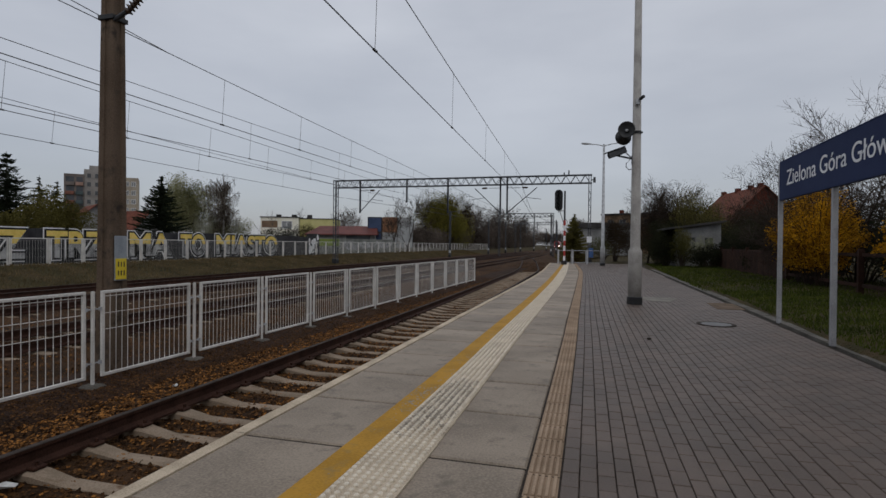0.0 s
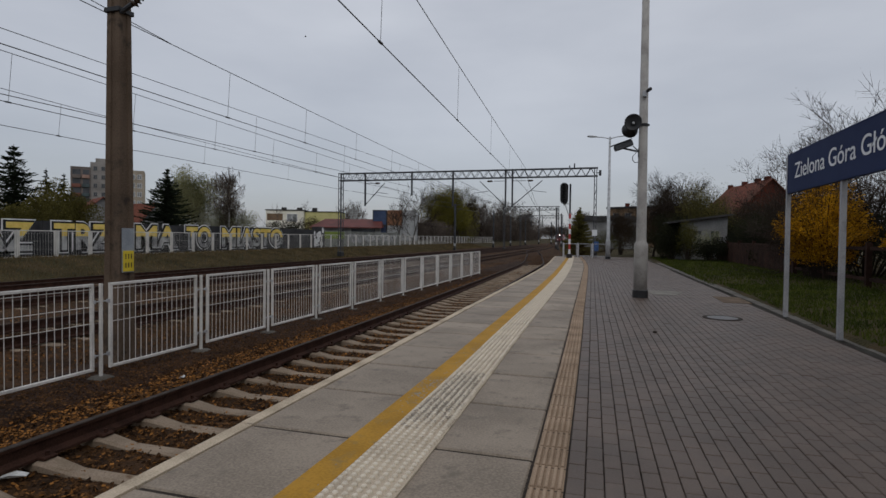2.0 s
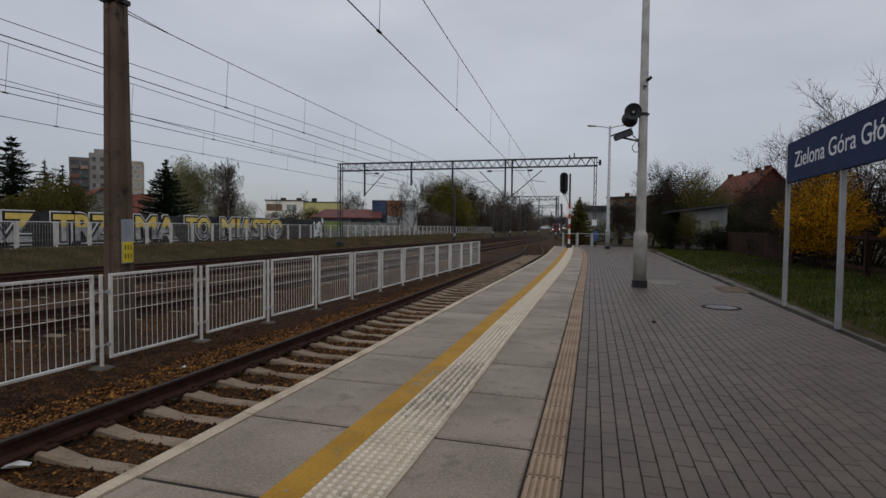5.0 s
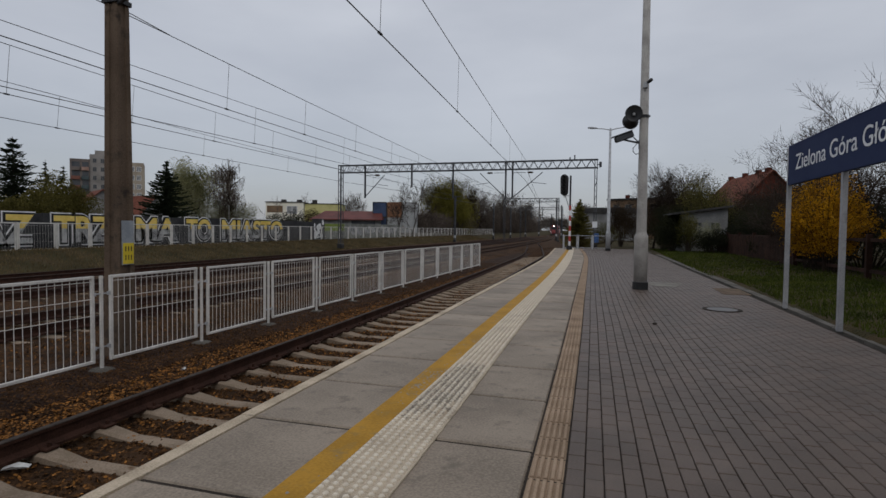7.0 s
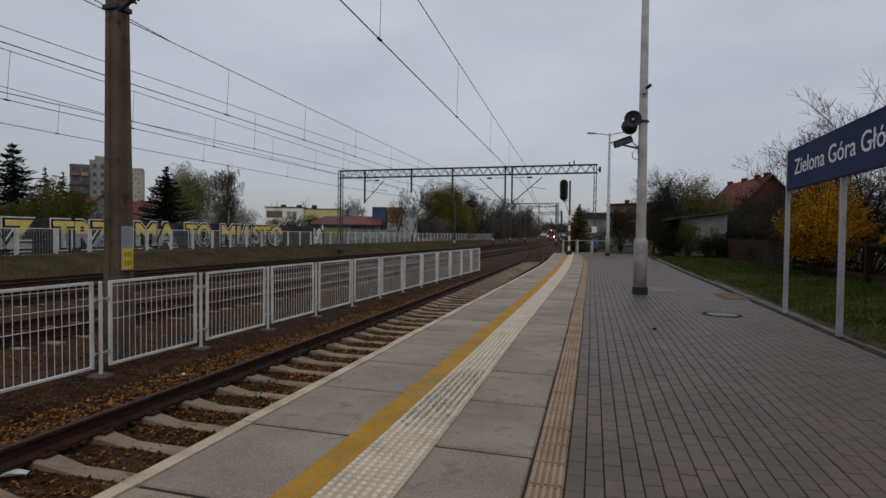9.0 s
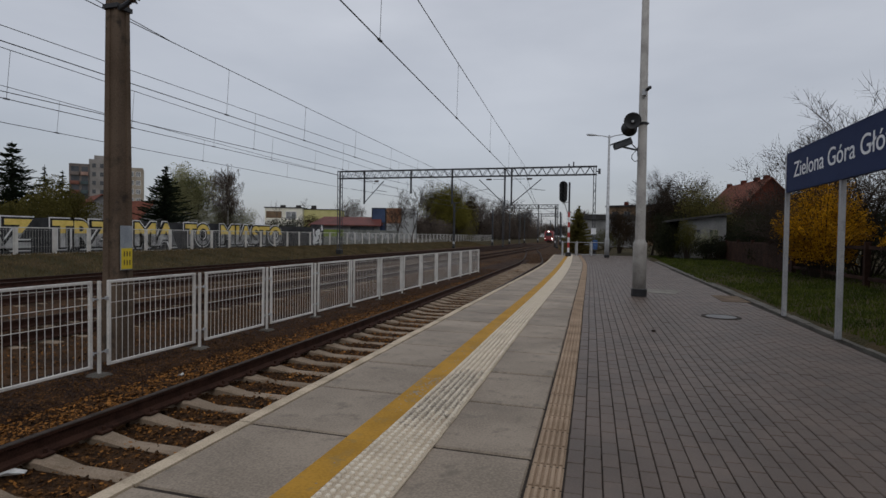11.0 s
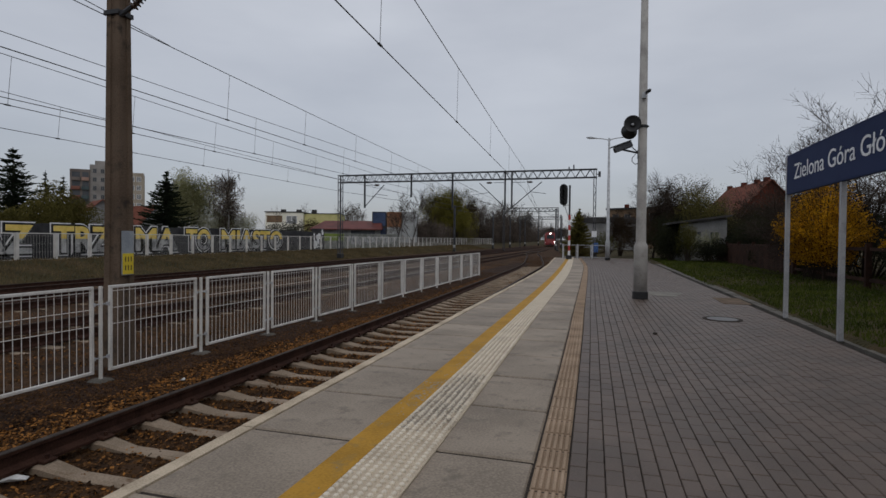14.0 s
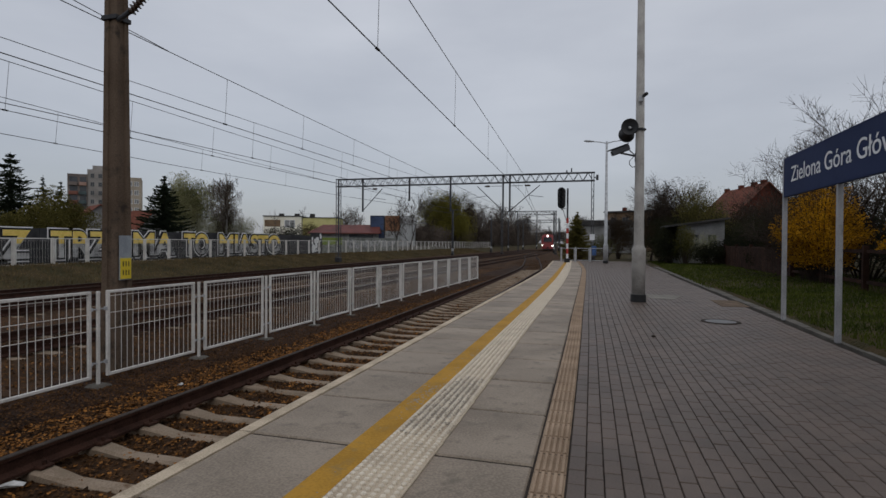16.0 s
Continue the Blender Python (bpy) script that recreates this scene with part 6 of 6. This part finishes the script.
# ribbed guide tiles
gt = Geo().box((0, 0, -0.037), (0.185, 0.284, 0.05), ch=0.002)
for i in range(5):
    gt.box((-0.072 + 0.036 * i, 0, -0.006), (0.022, 0.276, 0.018), ch=0.004)
guide_m = gt.mesh("guide_tile", GUIDE)
for k in range(-33, int((END - 0.5) / 0.298)):
    y = 0.298 * k + 0.1
    a = math.atan((strip_x(y + 0.2) - strip_x(y - 0.2)) / 0.4)
    part("guide_tile", guide_m, None, platform, at=Matrix.Translation((strip_x(y) + 0.103, y, 0.0)) @ Matrix.Rotation(-a, 4, "Z"))
# paving bricks, laid in rows along the platform with staggered joints
brick_m = Geo().box((0, 0, -0.03), (0.0945, 0.1945, 0.06), ch=0.004).mesh("brick", BRICK)
rest = Geo()
rngb = random.Random(8)
for row in range(46):
    off = 0.205 + 0.1 * row + 0.05
    for k in range(-48, int(END / 0.2)):
        y = 0.2 * k + (0.1 if row % 2 else 0.0)
        x = strip_x(y) * (1 - min(1, row / 46)) + (3.1 - 0.018 * y - 3.43) * (row / 46) + off
        if x > kerb_x(y) - 0.05:
            continue
        dz, rot = rngb.gauss(0, 0.0012), rngb.gauss(0.0, 0.006) + 0.02
        if 2.5 < y < 5.3 and row < 26:
            part("brick", brick_m, None, platform, at=Matrix.Translation((x, y, dz)) @ Matrix.Rotation(rot, 4, "Z"))
        else:
            q = len(rest.v)
            ca, sa = math.cos(rot), math.sin(rot)
            for z, d in ((-0.03, 0), (-0.004, 0), (0, 0.004)):
                for sx, sy in ((-1, -1), (1, -1), (1, 1), (-1, 1)):
                    px, py = sx * (0.04725 - d), sy * (0.09725 - d)
                    rest.v.append((x + px * ca - py * sa, y + px * sa + py * ca, z + dz))
            for e in (0, 4):
                for j in range(4):
                    rest.f.append((q + e + j, q + e + (j + 1) % 4, q + e + 4 + (j + 1) % 4, q + e + 4 + j))
            rest.f.append((q + 8, q + 9, q + 10, q + 11))
part("brick_paving", rest, BRICKS, platform, kind="stuff")

# ---- loose stones, leaves and grass ----


def stones(name, label, boxes, size, seed, material, top=bed_z):
    rng = random.Random(seed)
    g = Geo()
    for x0, x1, y0, y1, n in boxes:
        for i in range(n):
            x, y, s = rng.uniform(x0, x1), rng.uniform(y0, y1), size * rng.uniform(0.5, 1.3)
            z = top(x, y) + 0.005
            k = len(g.v)
            a0 = rng.uniform(0, 6.28)
            for q in range(5):
                a = a0 + q * 1.257 + rng.uniform(-0.3, 0.3)
                g.v.append((x + s * math.cos(a) * rng.uniform(0.7, 1.1), y + s * math.sin(a) * rng.uniform(0.7, 1.1), z + s * rng.uniform(-0.2, 0.25)))
            g.v.append((x + rng.gauss(0, 0.2) * s, y + rng.gauss(0, 0.2) * s, z + s * rng.uniform(0.5, 0.95)))
            for q in range(5):
                g.f.append((k + q, k + (q + 1) % 5, k + 5))
    return tagged(part(name, g, material), label, "ballast", kind="stuff")


stones("ballast_stones", "rough brown ballast stones between sleepers", ((-6.3, -2.55, -8, 2, 6000), (-6.3, -2.55, 2, 9, 9500), (-6.3, -2.6, 9, 20, 7000), (-6.5, -3.0, 20, 40, 4500), (-7.2, -4.4, 40, 50, 2600), (-8.6, -5.6, 50, 62, 1800), (-13, -8.0, 4, 16, 4500), (-9.4, -7.4, 5, 30, 2500)), 0.026, 3, STONE)


stones("cinder_grit", "coarse brown grit on the cinder strip", ((-7.1, -5.85, 2, 9, 7500), (-7.1, -5.85, 9, 20, 6000), (-7.1, -5.85, 20, 32, 3000)), 0.016, 4, STONE, lambda x, y: -0.642)


def litter(name, label, boxes, seed, material, s0, dz=0.0):
    rng = random.Random(seed)
    g = Geo()
    for x0, x1, y0, y1, n in boxes:
        for i in range(n):
            x, y = rng.uniform(x0, x1), rng.uniform(y0, y1)
            z = bed_z(x, y) + rng.uniform(0.01, 0.035) + dz
            s = s0 * rng.uniform(0.5, 1.2)
            a = Vector((rng.gauss(0, 1), rng.gauss(0, 1), rng.gauss(0, 0.35))).normalized() * s
            b = Vector((-a.y, a.x, rng.gauss(0, 0.4) * s)) * 0.6
            p = Vector((x, y, z))
            g.face([p - a, p - b, p + a, p + b])
    return tagged(part(name, g, material), label, "leaves", kind="stuff")


litter("dead_leaves", "orange-brown dead leaves between the rails", ((-5.9, -4.98, 2, 12, 4600), (-6.0, -5.0, 12, 34, 4600), (-5.5, -5.05, 2, 16, 3000), (-4.7, -2.6, 2, 14, 5200), (-4.8, -2.8, 14, 34, 3000), (-9.3, -8.0, 5, 40, 3000), (-14, -12, 6, 40, 2600)), 6, LEAFLIT, 0.025)


def blades(name, label, boxes, seed, material, h):
    rng = random.Random(seed)
    g = Geo()
    for x0, x1, y0, y1, n in boxes:
        for i in range(n):
            x, y = rng.uniform(x0, x1), rng.uniform(y0, y1)
            z = ground_z(x, y) - 0.02
            a, w = rng.uniform(0, 6.28), rng.uniform(0.006, 0.014) * (1 + abs(y) / 25)
            hh = h * rng.uniform(0.4, 1.2)
            lx, ly = rng.gauss(0, 0.3) * hh, rng.gauss(0, 0.3) * hh
            g.face([(x - w * math.cos(a), y - w * math.sin(a), z), (x + w * math.cos(a), y + w * math.sin(a), z), (x + lx, y + ly, z + hh)])
    return tagged(part(name, g, material), label, "grass", kind="stuff")


blades("grass_verge", "green grass verge beside the platform kerb", ((3.2, 6.4, 6, 18, 16000), (2.9, 6.4, 18, 42, 16000), (6.4, 9, 8, 30, 5000)), 8, BLADE, 0.10)
blades("bank_grass", "dry yellow-green grass on the railway bank", ((-27.6, -22.6, 12, 60, 30000), (-27.6, -22.6, 60, 110, 14000)), 9, DRYBLADE, 0.14)


def motions():
    walk(train, [(t, Matrix.Translation((x, y, RAIL_Z)) @ Matrix.Rotation(radians(a), 4, "Z")) for t, x, y, a in TRAIN_ROWS])
    walk(bird, [(t, Matrix.Translation(BIRD_AT + BIRD_SPEED * (t - 1.5) + Vector((0, 0, 0.9 * max(0.0, t - 8.0)))) @ Matrix.Rotation(radians(-73.6), 4, "Z")) for t in (0.0, 4.0, 8.0, 12.0, 16.0)])


motions()
